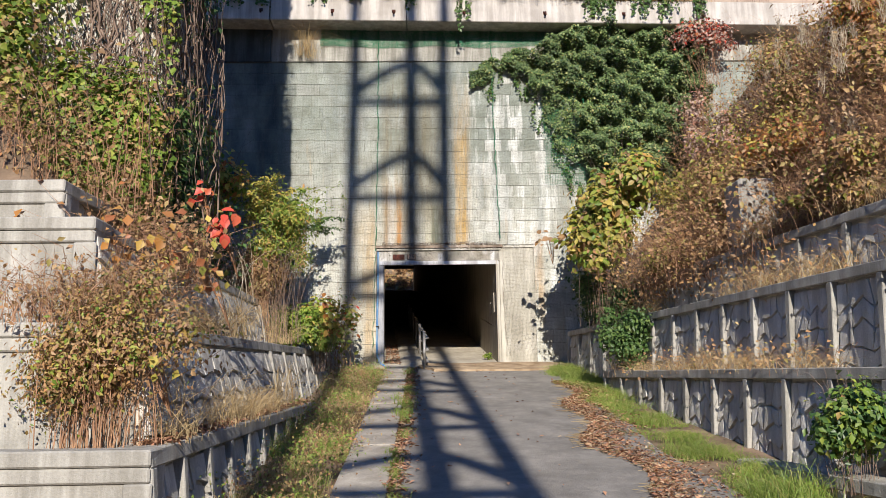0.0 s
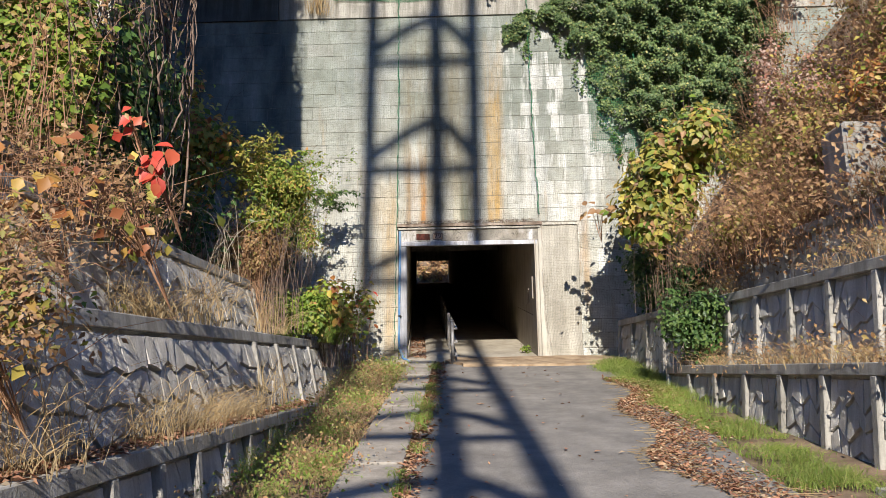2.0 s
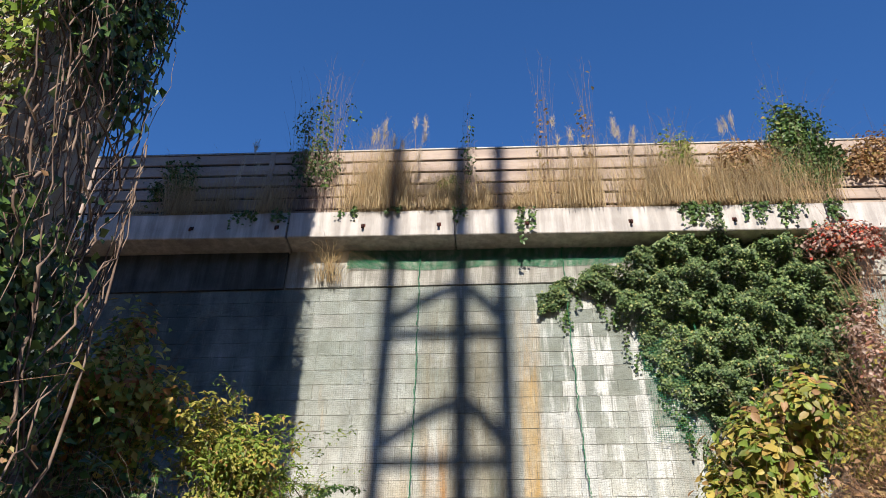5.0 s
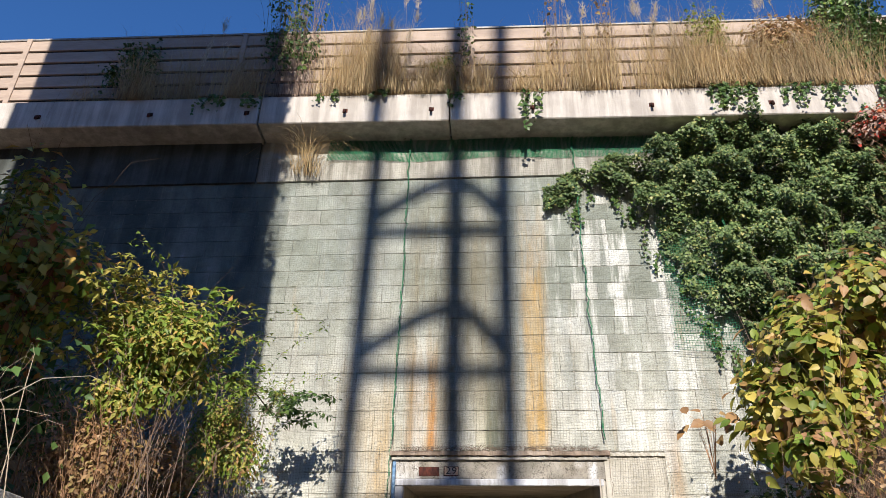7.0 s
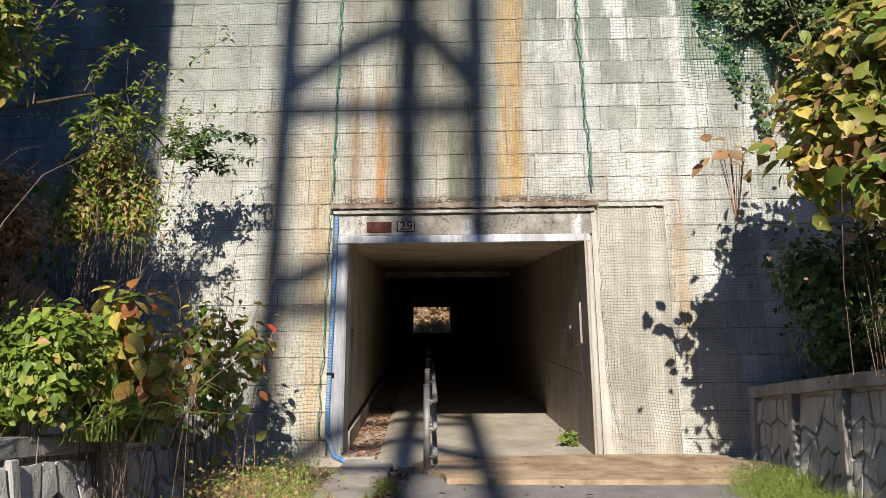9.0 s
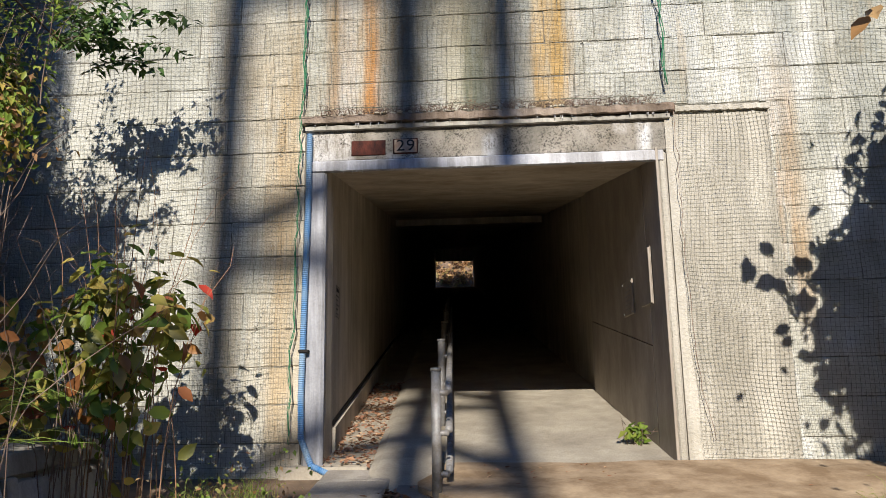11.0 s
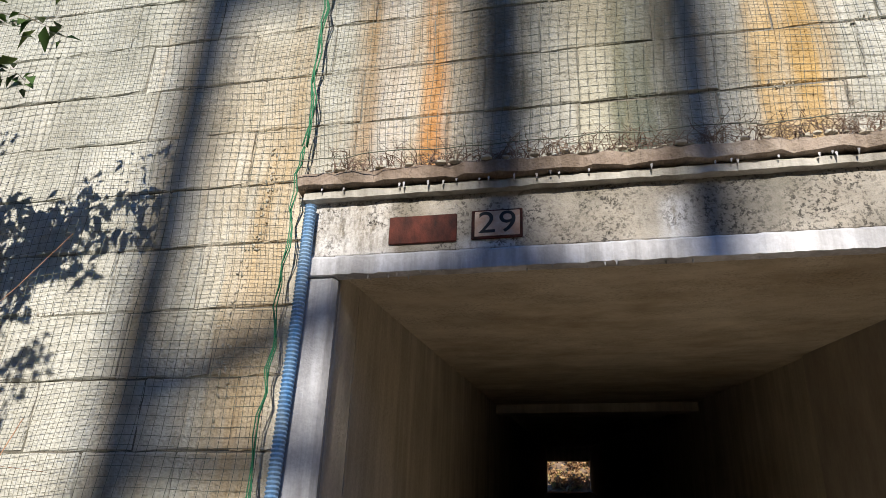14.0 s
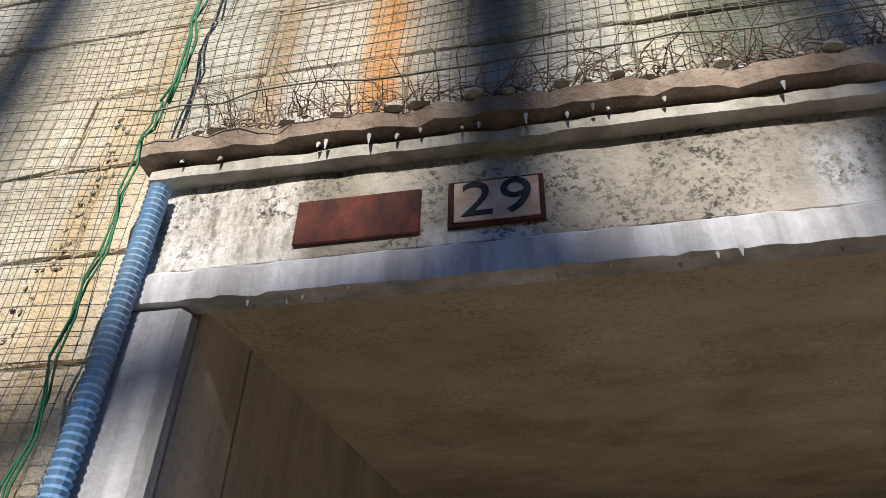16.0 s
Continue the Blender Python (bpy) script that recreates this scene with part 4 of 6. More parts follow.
# ---- west bank ----
shrub("ivy_bush", "dense sunlit ivy bush over the bank", (-3.65, 7.8, 4.1), (1.05, 0.6, 1.4), 15000, 0.07, L_BRIGHT, 11, 60, slim=0.8, mix=((L_BROWN, 0.15),), base_z=2.8)
shrub("ivy_bush", "dense sunlit ivy bush over the bank", (-5.2, 7.4, 4.5), (1.5, 0.8, 2.0), 18000, 0.07, L_BRIGHT, 12, 60, slim=0.8, mix=((L_YELLOW, 0.2), (L_BROWN, 0.15)), base_z=2.6)
bramble("bramble_tangle", "brown bramble tangle with withered leaves on the bank", spots(13, 60, lambda y, r: r.uniform(-4.6, -2.6), 7.0, 8.1, lambda x, y: bank_w(x, y) - 0.1), 13, 360, 0.6, 0.5, leaves=2600, leaf=L_BROWN, size=0.05)
bramble("bramble_tangle", "brown bramble tangle with withered leaves on the bank", spots(14, 60, lambda y, r: r.uniform(-3.0, -2.4), 6.7, 8.3, lambda x, y: 2.7), 14, 340, 0.5, 0.5, leaves=1900, leaf=L_BROWN, size=0.05)
bramble("bramble_tangle", "red-brown dead canes climbing over the ivy", spots(15, 50, lambda y, r: r.uniform(-4.8, -2.7), 6.9, 7.5, lambda x, y: 3.3), 15, 100, 0.7, 1.2, leaves=900, leaf=L_BROWN, size=0.05)


def leaf_spray(name, label, c, n, spread, size, mat, seed):
    r = np.random.default_rng(seed)
    e = tagged(empty(name, *c), label, "foliage")
    p = r.normal(0, 1, (n, 3)) * np.array(spread)
    strand_mesh("stem_mass", np.stack([np.stack([np.zeros(3) + np.array([0.1, 0.3, -0.45]), q * 0.4, q]) for q in p]), 0.004, M_REDSTEM, e)
    leaf_mesh("foliage", p, np.tile(np.array([0.1, -1, 0.3]), (n, 1)), size, mat, e, seed, 0.75)
    return e


leaf_spray("red_creeper", "scarlet creeper leaves hanging over the bank", (-1.87, 6.97, 3.10), 16, (0.05, 0.05, 0.10), 0.105, L_RED, 18)
leaf_spray("red_creeper", "scarlet creeper leaves hanging over the bank", (-2.1, 7.05, 3.45), 8, (0.08, 0.05, 0.05), 0.09, L_RED, 19)
leaf_spray("orange_creeper", "orange autumn creeper leaves on the wall", (-1.93, 6.99, 2.62), 8, (0.09, 0.05, 0.07), 0.085, L_ORANGE, 20)
leaf_spray("orange_creeper", "drift of orange creeper leaves over the wall", (-2.75, 6.25, 2.85), 70, (0.5, 0.15, 0.14), 0.085, L_ORANGE, 44)
leaf_spray("orange_creeper", "yellow and orange creeper leaves over the wall", (-2.25, 7.4, 3.0), 40, (0.25, 0.3, 0.2), 0.08, L_YELLOW, 45)
leaf_spray("orange_creeper", "orange autumn creeper leaves on the wall", (-2.45, 6.6, 2.75), 26, (0.28, 0.1, 0.10), 0.09, L_ORANGE, 21)
shrub("dry_bush", "brown dry bush with withered stalks on the wall top", (-2.2, 5.3, 1.85), (0.72, 0.28, 0.66), 9000, 0.036, L_BROWN, 22, 110, M_REDSTEM, base_z=1.2, slim=0.5, mix=((L_BRIGHT, 0.13), (L_YELLOW, 0.1)))
bramble("dry_bush", "brown dry stalks above the wall", spots(23, 30, lambda y, r: r.uniform(-3.0, -2.1), 5.5, 6.0, lambda x, y: 2.05), 23, 260, 0.4, 0.42, leaves=700, size=0.045, leaf=L_BROWN)
leaf_spray("yellow_leaves", "pale yellow leaves on a thin branch over the wall", (-1.88, 5.25, 1.85), 16, (0.13, 0.05, 0.11), 0.085, L_YELLOW, 46)
tuft("dry_grass", "straw-coloured dry grass on the wall top", spots(24, 13, lambda y, r: r.uniform(-2.0, -1.8), 5.2, 9.6, lambda x, y: 1.2 + (y - 5) * 0.04), 0.32, 0.30, L_STRAW, 24, 0.0035, 90)
tuft("dry_grass", "straw-coloured dry grass on the wall top", spots(25, 5, lambda y, r: r.uniform(-2.45, -2.2), 7.8, 9.8, lambda x, y: 2.05 + (y - 5.4) * 0.04), 0.45, 0.42, L_STRAW, 25, 0.0035, 90)
tuft("dry_grass", "long wispy straw arching over the wall face", spots(501, 5, lambda y, r: r.uniform(-2.25, -2.05), 6.4, 11.5, lambda x, y: 2.08 + (y - 5.4) * 0.04), 0.4, 0.6, L_STRAW, 501, 0.003, 45, 0.08, sag=1.4)
tuft("dry_grass", "long wispy straw arching over the low wall", spots(502, 8, lambda y, r: r.uniform(-1.9, -1.75), 5.2, 11.0, lambda x, y: 1.2 + (y - 5) * 0.04), 0.45, 0.55, L_STRAW, 502, 0.003, 40, 0.07, sag=1.3)
tuft("tall_dry_grass", "tall dry grass before the bank", spots(26, 4, lambda y, r: r.uniform(-2.7, -2.2), 5.6, 6.3, lambda x, y: 2.05), 0.6, 0.5, L_STRAW, 26, 0.004, 80)
tuft("weeds", "clumps of green grass beside the ramp", spots(27, 70, lambda y, r: r.uniform(-1.6, -0.82), 5.5, 15.6, lambda x, y: ground_z(y) - 0.05), 0.18, 0.15, L_GRASS, 27, 0.0035, 70, 0.07)
tuft("weeds", "clumps of straw-coloured grass beside the ramp", spots(28, 80, lambda y, r: r.uniform(-1.65, -0.8), 5.5, 15, lambda x, y: ground_z(y) - 0.05), 0.2, 0.18, L_STRAW, 28, 0.003, 60, 0.07)
for k, (lf, nm) in enumerate(((L_GRASS, "low leafy green weeds in the verge"), (L_BROWN, "withered brown weeds in the verge"))):
    bramble("weeds", nm, spots(310 + k, 90, lambda y, r: r.uniform(-1.6, -0.85), 5.5, 15.6, lambda x, y: ground_z(y) - 0.05), 310 + k, 420, 0.16, 0.16, leaf=lf, leaves=4600, size=0.03, thick=0.002, cat="weeds")
shrub("bush", "yellow-green bush with arching sprays against the wall", (-2.38, 12.2, 4.25), (0.68, 0.45, 0.5), 5800, 0.06, L_BRIGHT, 29, 70, slim=0.42, mix=((L_YELLOW, 0.45),), base_z=2.4, twigs=14)
shrub("bush", "feathery green bush leaning out before the wall", (-2.72, 15.0, 4.55), (0.62, 0.55, 0.7), 7000, 0.055, L_BRIGHT, 291, 60, slim=0.42, mix=((L_YELLOW, 0.3), (L_BROWN, 0.15)), base_z=2.5, twigs=18)
shrub("dry_bush", "dark red withered shrub beside the bush", (-2.78, 13.6, 3.7), (0.5, 0.4, 0.45), 3600, 0.045, L_BROWN, 292, 160, M_REDSTEM, base_z=2.5, slim=0.5)
shrub("dry_bush", "reddish brown dry shrub under the bush", (-2.68, 12.1, 3.55), (0.5, 0.4, 0.45), 3600, 0.045, L_BROWN, 30, 170, M_REDSTEM, base_z=2.4, slim=0.5)
shrub("evergreen_shrub", "small glossy green shrub on the terrace", (-2.55, 13.0, 2.7), (0.5, 0.45, 0.4), 4500, 0.055, L_BRIGHT, 31, 30, base_z=2.35)
shrub("broadleaf_shrub", "broad-leaved shrub turning yellow and red by the wall", (-1.85, 13.7, 2.85), (0.6, 0.5, 0.5), 620, 0.12, L_YELLOW, 32, 45, slim=0.6, mix=((L_ORANGE, 0.25), (L_BRIGHT, 0.25)), base_z=2.0)
shrub("broadleaf_shrub", "broad-leaved shrub with red-tinged leaves against the wall", (-1.85, 15.0, 2.9), (0.5, 0.4, 0.6), 380, 0.1, L_YELLOW, 35, 30, slim=0.55, mix=((L_ORANGE, 0.15), (L_BRIGHT, 0.4)), base_z=2.1)
shrub("evergreen_shrub", "bright green shrub on the terrace edge", (-2.15, 13.15, 2.78), (0.45, 0.45, 0.4), 3600, 0.06, L_BRIGHT, 36, 30, base_z=2.2)
tuft("long_grass", "long arching green grass beside the wall", spots(37, 5, lambda y, r: r.uniform(-1.85, -1.7), 13.2, 14.2, lambda x, y: 2.35), 0.35, 0.45, L_GRASS, 37, 0.005, 50, 0.05, sag=1.3)
shrub("overhanging_tree", "shaded yellowing tree crown behind the pier", (-3.45, 11.7, 5.0), (0.85, 0.8, 0.95), 3600, 0.095, L_YELLOW, 33, 30, M_BARK, base_z=2.9, cat="tree", mix=((L_BRIGHT, 0.3), (L_ORANGE, 0.2)))
bramble("bramble_tangle", "shaded vines on the bank behind the pier", spots(34, 40, lambda y, r: r.uniform(-5.5, -2.9), 9.8, 14, bank_w), 34, 350, 0.7, 0.8, leaves=5000, leaf=L_IVY, size=0.09)

tuft("pale_plumes", "pale arching plumes of dry grass on the terrace", [(-2.55, 10.5, 2.9), (-2.5, 10.9, 2.9), (-2.7, 10.7, 2.95)], 0.8, 0.7, L_PLUME, 39, 0.004, 9, 0.06, sag=1.1)


def pinnate(name, label, base, n, reach, rise, size, mat, seed, pairs=14, lean=(0, 0, 0), sag=1.0):
    """Arching sprays that carry leaflets in two rows, like a feather."""
    r = np.random.default_rng(seed)
    e = tagged(empty(name, *base), label, "foliage")
    st = arcs(r, r.normal(0, 0.10, (n, 3)), reach, rise, pairs + 3, 0.006, sag)
    st = st + np.linspace(0, 1, pairs + 3)[None, :, None] * np.array(lean)
    strand_mesh("stem_mass", st, 0.004, M_STEM, e)
    dirs = np.gradient(st, axis=1)
    side = unit(np.cross(dirs.reshape(-1, 3), np.array([0, 0, 1.0]))).reshape(st.shape)
    ps = np.concatenate([st[:, 3:] + sg * side[:, 3:] * size * 0.35 + np.array([0, 0, -0.2]) * size for sg in (-1, 1)], 1).reshape(-1, 3)
    ps = np.concatenate([ps, ps + r.normal(0, size * 0.25, ps.shape)])
    leaf_mesh("foliage", ps, np.tile(np.array([0.1, -0.5, 0.9]), (len(ps), 1)), size, mat, e, seed + 1, 0.42, 0.5)
    return e


hung = pinnate("overhanging_spray", "drooping feathery spray of small leaves before the wall", (-2.35, 15.4, 4.95), 10, 0.5, 0.2, 0.075, L_IVY, 241, 16, (0.3, 0.15, 0.0), 1.2)
tube("branch", [(-0.3, -2.1, -0.5), (-0.2, -1.2, 0.05), (-0.08, -0.4, 0.1), (0, 0, 0)], [0.014, 0.011, 0.008, 0.005], M_BARK, hung)
pinnate("overhanging_spray", "feathery spray of small green leaves on a side branch", (-2.55, 14.3, 4.85), 7, 0.5, 0.3, 0.075, L_BRIGHT, 271, 14, (0.15, 0.1, 0), 1.0)
for k, (x, y, z) in enumerate(((-2.3, 12.3, 4.3), (-2.6, 12.4, 4.5), (-2.2, 12.5, 4.1), (-2.75, 12.2, 4.4), (-2.35, 12.1, 3.9), (-2.85, 12.1, 4.2))):
    pinnate("arching_spray", "arching yellow-green feathery spray over the bush", (x, y, z), 8, 0.75, 0.6, 0.075, (L_BRIGHT, L_YELLOW)[k % 2], 243 + 2 * k, 15, (0.1, -0.1, 0), 0.7)
shrub("broadleaf_shrub", "broad-leaved shrub with yellow and red leaves before the portal", (-1.68, 15.2, 3.1), (0.5, 0.35, 0.85), 300, 0.1, L_YELLOW, 261, 26, M_REDSTEM, 0.6, ((L_BRIGHT, 0.45), (L_RED, 0.035), (L_ORANGE, 0.06)), 2.05)

# ---- ivy on the portal wall ----
ri = np.random.default_rng(41)
ivy = tagged(empty("wall_ivy", 3.5, WY, 7.5), "thick dark green ivy spreading over the net and wall", "ivy")
o = np.array(ivy.location)


def in_ivy(x, z):
    low = np.interp(x, [1.15, 1.5, 1.9, 2.3, 2.68, 2.8, 3.0, 3.3, 3.6, 4.0, 5.2, 6.5], [8.5, 8.65, 8.9, 8.6, 8.35, 7.5, 7.0, 6.65, 6.4, 6.1, 5.9, 6.0])
    top = np.interp(x, [1.15, 1.5, 2.0, 2.6, 3.2, 3.6, 5.0, 6.5], [8.8, 9.15, 9.25, 9.4, 9.75, 9.95, 9.9, 9.85])
    wig = 0.14 * np.sin(x * 9 + np.sin(z * 7)) + 0.12 * np.sin(z * 11 + x * 3) + 0.08 * np.sin(x * 23 + z * 5)
    return (z > low + wig) & (z < top + wig * 0.5)


n = 150000
lx, lz = ri.uniform(1.1, 6.5, n), ri.uniform(5.2, 10.0, n)
lump = 0.26 + 0.17 * np.sin(lx * 5.1 + np.sin(lz * 3)) * np.sin(lz * 6.3 + lx * 2) + 0.12 * np.sin(lx * 11 + lz * 3) * np.sin(lz * 14 - lx * 4)
lump *= np.clip((lx - 1.0) / 1.6, 0.3, 1.2) * np.where((lx < 3.4) & (lz < 8.3), 0.45, 1)
keep = in_ivy(lx, lz)
dens = np.where((lx < 3.5) & (lz < 8.4), 0.38, 0.9)
keep &= ri.uniform(0, 1, n) < dens
lp = np.stack([lx, WY - 0.04 - lump * ri.uniform(0.55, 1.1, n), lz], 1)[keep] - o
leaf_mesh("ivy_leaves", lp, np.tile(np.array([0, -1, 0.6]), (len(lp), 1)), 0.048, L_WALLIVY, ivy, 42, 0.85, 0.7)
tr = []
for k in range(26):
    x0, z0 = ri.uniform(1.3, 3.9), 0
    z0 = float(np.interp(x0, [1.15, 1.9, 2.4, 2.75, 3.4, 3.9], [8.6, 8.8, 8.4, 7.4, 6.1, 5.6]))
    ln = ri.uniform(0.15, 0.7)
    tr.append(np.stack([x0 + np.cumsum(ri.normal(0, 0.02, 8)), WY - 0.05 - ri.uniform(0, 0.04, 8), z0 + 0.15 - np.linspace(0, ln, 8)], 1))
tr = np.array(tr) - o
strand_mesh("trailing_stems", tr, 0.003, M_STEM, ivy)
q = np.repeat(tr.reshape(-1, 3), 3, 0) + ri.normal(0, 0.025, (len(tr) * 24, 3))
leaf_mesh("trailing_leaves", q, np.tile(np.array([0, -1, 0.4]), (len(q), 1)), 0.06, L_IVY, ivy, 43, 0.8)

# ---- east bank ----
shrub("pink_dry_vine", "greyish pink withered vine hanging on the wall", (5.75, 15.2, 7.0), (0.5, 0.5, 0.9), 2600, 0.07, L_PINK, 51, 120, M_REDSTEM, base_z=5.2, cat="vine")
shrub("pink_dry_vine", "reddish withered vine under the deck edge", (6.4, 15.9, 9.4), (0.9, 0.3, 0.5), 2600, 0.07, L_PINK, 52, 60, M_REDSTEM, base_z=8.2, cat="vine", mix=((L_RED, 0.25),))
shrub("broadleaf_shrub", "broad-leaved shrub turning yellow beside the wall", (3.38, 13.7, 4.4), (0.78, 0.75, 1.0), 3200, 0.13, L_YELLOW, 53, 60, mix=((L_BRIGHT, 0.3), (L_BROWN, 0.1)), base_z=2.75)
shrub("broadleaf_shrub", "broad-leaved shrub turning yellow beside the wall", (3.95, 14.2, 5.4), (0.9, 0.9, 0.9), 4200, 0.12, L_YELLOW, 54, 60, mix=((L_BRIGHT, 0.3), (L_BROWN, 0.2)), base_z=3.4)
leaf_spray("leafy_sprig", "sprig of dull leaves reaching out to the wall", (2.45, 14.5, 4.5), 14, (0.13, 0.1, 0.07), 0.13, L_BROWN, 55)
shrub("evergreen_shrub", "dark evergreen shrub at the wall foot", (3.55, 15.2, 3.5), (0.7, 0.8, 0.75), 5200, 0.07, L_IVY, 56, 30, base_z=2.8)
shrub("evergreen_shrub", "dark evergreen undergrowth behind the wall top", (3.75, 14.0, 3.2), (0.6, 0.8, 0.5), 3600, 0.07, L_IVY, 59, 30, base_z=2.8)
shrub("evergreen_shrub", "dark glossy evergreen shrub hanging over the lower wall", (3.2, 12.4, 2.45), (0.5, 0.6, 0.6), 3800, 0.06, L_IVY, 57, 30, base_z=1.8)
shrub("evergreen_shrub", "glossy green shrub growing before the low wall", (3.45, 6.3, 1.25), (0.38, 0.38, 0.42), 3400, 0.06, L_IVY, 58, 30, base_z=0.7, mix=((L_BRIGHT, 0.4),))
for k, (ya, yb, xo, up, lf, nl) in enumerate(((11.2, 13.6, -0.1, 1.2, L_BROWN, 5500), (9.2, 11.6, 0.2, 1.1, L_BROWN, 5500), (7.0, 9.6, 0.5, 1.2, L_BROWN, 5000), (10.5, 14.5, 1.0, 1.3, L_YELLOW, 4500), (7.0, 11.0, 1.7, 1.3, L_BROWN, 5500), (11.0, 15.5, 2.2, 1.4, L_BROWN, 5500), (6.5, 12.0, 3.2, 1.5, L_BROWN, 5000))):
    bramble("bramble_tangle", "rust-brown bramble tangle with dry leaves on the bank", spots(60 + k, 70, lambda y, r: 4.95 - (y - 5.5) * 0.13 + xo + r.uniform(-0.35, 0.9), ya, yb, lambda x, y: bank_e(x, y) - 0.1), 60 + k, 520, 1.0, up * 0.65, leaves=int(nl * 0.45), leaf=lf, size=0.065, thick=0.0042)
for k, (xa, ya, xb, yb, z) in enumerate(((4.45, 6.4, 3.35, 14.5, 2.72), (5.0, 5.8, 4.1, 12.5, 3.43), (3.85, 7.5, 3.2, 12.5, 1.7))):
    r = np.random.default_rng(70 + k)
    s = r.uniform(0, 1, 16)
    pts = np.stack([xa + (xb - xa) * s + 0.12, ya + (yb - ya) * s, z + 0.15 * s], 1)
    tuft("dry_grass", "dry straw and canes spilling over the coping", pts, 0.28, 0.35, L_STRAW, 73 + k, 0.003, 60, 0.14)
    bramble("trailing_brambles", "thin brown canes trailing over the coping", pts, 76 + k, 160, 0.5, 0.25, leaves=500, size=0.05, thick=0.003)
for k, (x, y, up, rad, mt) in enumerate(((4.2, 12.6, 0.45, 0.75, L_YELLOW), (4.7, 11.2, 0.4, 0.7, L_BROWN), (5.2, 12.8, 0.5, 0.85, L_BROWN), (4.8, 8.7, 0.35, 0.5, L_BROWN), (5.3, 10.2, 0.45, 0.75, L_ORANGE), (5.0, 8.2, 0.35, 0.6, L_BROWN),
                                      (5.9, 11.6, 0.5, 0.85, L_BROWN), (6.0, 9.2, 0.45, 0.75, L_BROWN), (6.6, 10.6, 0.6, 0.9, L_ORANGE), (5.8, 13.8, 0.6, 0.9, L_PINK), (6.8, 12.8, 0.6, 1.0, L_BROWN), (7.4, 9.4, 0.6, 1.0, L_BROWN), (5.2, 14.4, 0.4, 0.7, L_YELLOW))):
    zb = bank_e(x, y)
    shrub("dry_bush", "rust-brown dry bush with withered leaves on the bank", (x, y, zb + up), (rad, rad, rad * 0.75), int(4200 * rad), 0.062, mt, 400 + k, 110, M_REDSTEM, base_z=zb - 0.1, mix=((L_YELLOW, 0.12), (L_BRIGHT, 0.10)))
tuft("verge_grass", "fresh green grass on the verge", spots(80, 150, lambda y, r: np.interp(y, [6, 9, 12, 16], [3.0, 2.85, 2.72, 2.85]) + r.uniform(-0.33, 0.3), 5.0, 16.0, lambda x, y: ground_z(y) - 0.04), 0.10, 0.09, L_GRASS, 80, 0.003, 120, 0.1)
tuft("verge_grass", "bright green grass at the foot of the portal wall", spots(82, 40, lambda y, r: r.uniform(2.45, 3.05), 13.6, 15.7, lambda x, y: ground_z(y) - 0.04), 0.12, 0.1, L_GRASS, 82, 0.003, 120, 0.09)
tuft("verge_grass", "taller grass tuft at the verge", spots(81, 8, lambda y, r: r.uniform(2.7, 3.1), 5.6, 7.0, lambda x, y: ground_z(y) - 0.04), 0.32, 0.2, L_GRASS, 81, 0.004, 70)


# ---- fallen leaves ----
def litter(name, label, n, xf, y0, y1, seed, size=0.06, mat=None, zf=None):
    r = np.random.default_rng(seed)
    y = r.uniform(y0, y1, n)
    x = xf(y, r)
    z = np.array([(zf or gz)(a, b) for a, b in zip(x, y)]) + r.uniform(0.004, 0.03, n)
    o = np.array([x.mean(), y.mean(), z.mean()])
    e = tagged(empty(name, *o), label, "fallen leaves", kind="stuff")
    leaf_mesh("foliage", np.stack([x, y, z], 1) - o, np.tile(np.array([0, 0, 1.6]), (n, 1)), size, mat or L_LITTER, e, seed, 0.5, 0)
    return e


def verge(y, r):
    edge = np.interp(y, [5.5, 7, 8.5, 10, 12, 13.2], [2.0, 1.95, 1.85, 1.95, 2.2, 2.35])
    clump = 0.14 * np.sin(y * 2.6 + 1)
    return np.minimum(edge + clump + np.abs(r.normal(0, 0.3, len(y))), 2.95 + r.normal(0, 0.08, len(y)))


litter("fallen_leaves", "drift of reddish fallen leaves along the road edge", 7500, verge, 5.5, 13.6, 90, 0.045)
litter("fallen_leaves", "scattered fallen leaves on the asphalt", 90, lambda y, r: r.uniform(-0.2, 1.6, len(y)), 6, 16, 91)
litter("fallen_leaves", "fallen leaves caught in the gutter joint", 2600, lambda y, r: -0.27 + r.normal(0, 0.07, len(y)), 5.5, 15.8, 92)
litter("fallen_leaves", "fallen leaves on the wall top", 3200, lambda y, r: -1.85 + r.normal(0, 0.06, len(y)), 5.3, 11.8, 93, zf=lambda x, y: 1.21 + (y - 5) * 0.04)
litter("fallen_leaves", "dead leaves swept against the portal", 1300, lambda y, r: r.uniform(0.0, 3.0, len(y)), 15.8, 16.42, 94, 0.035)
litter("fallen_leaves", "dead leaves in the gutter inside the tunnel", 900, lambda y, r: r.uniform(-0.85, -0.5, len(y)) - 0.055 * (y - 16.4), 16.4, 20, 95, 0.05, zf=lambda x, y: ground_z(y) + 0.03)
tuft("gutter_weeds", "small weeds in the gutter joint", spots(96, 26, lambda y, r: r.normal(-0.3, 0.05), 6, 15.5, lambda x, y: ground_z(y)), 0.12, 0.09, L_GRASS, 96, 0.004, 40, 0.05)

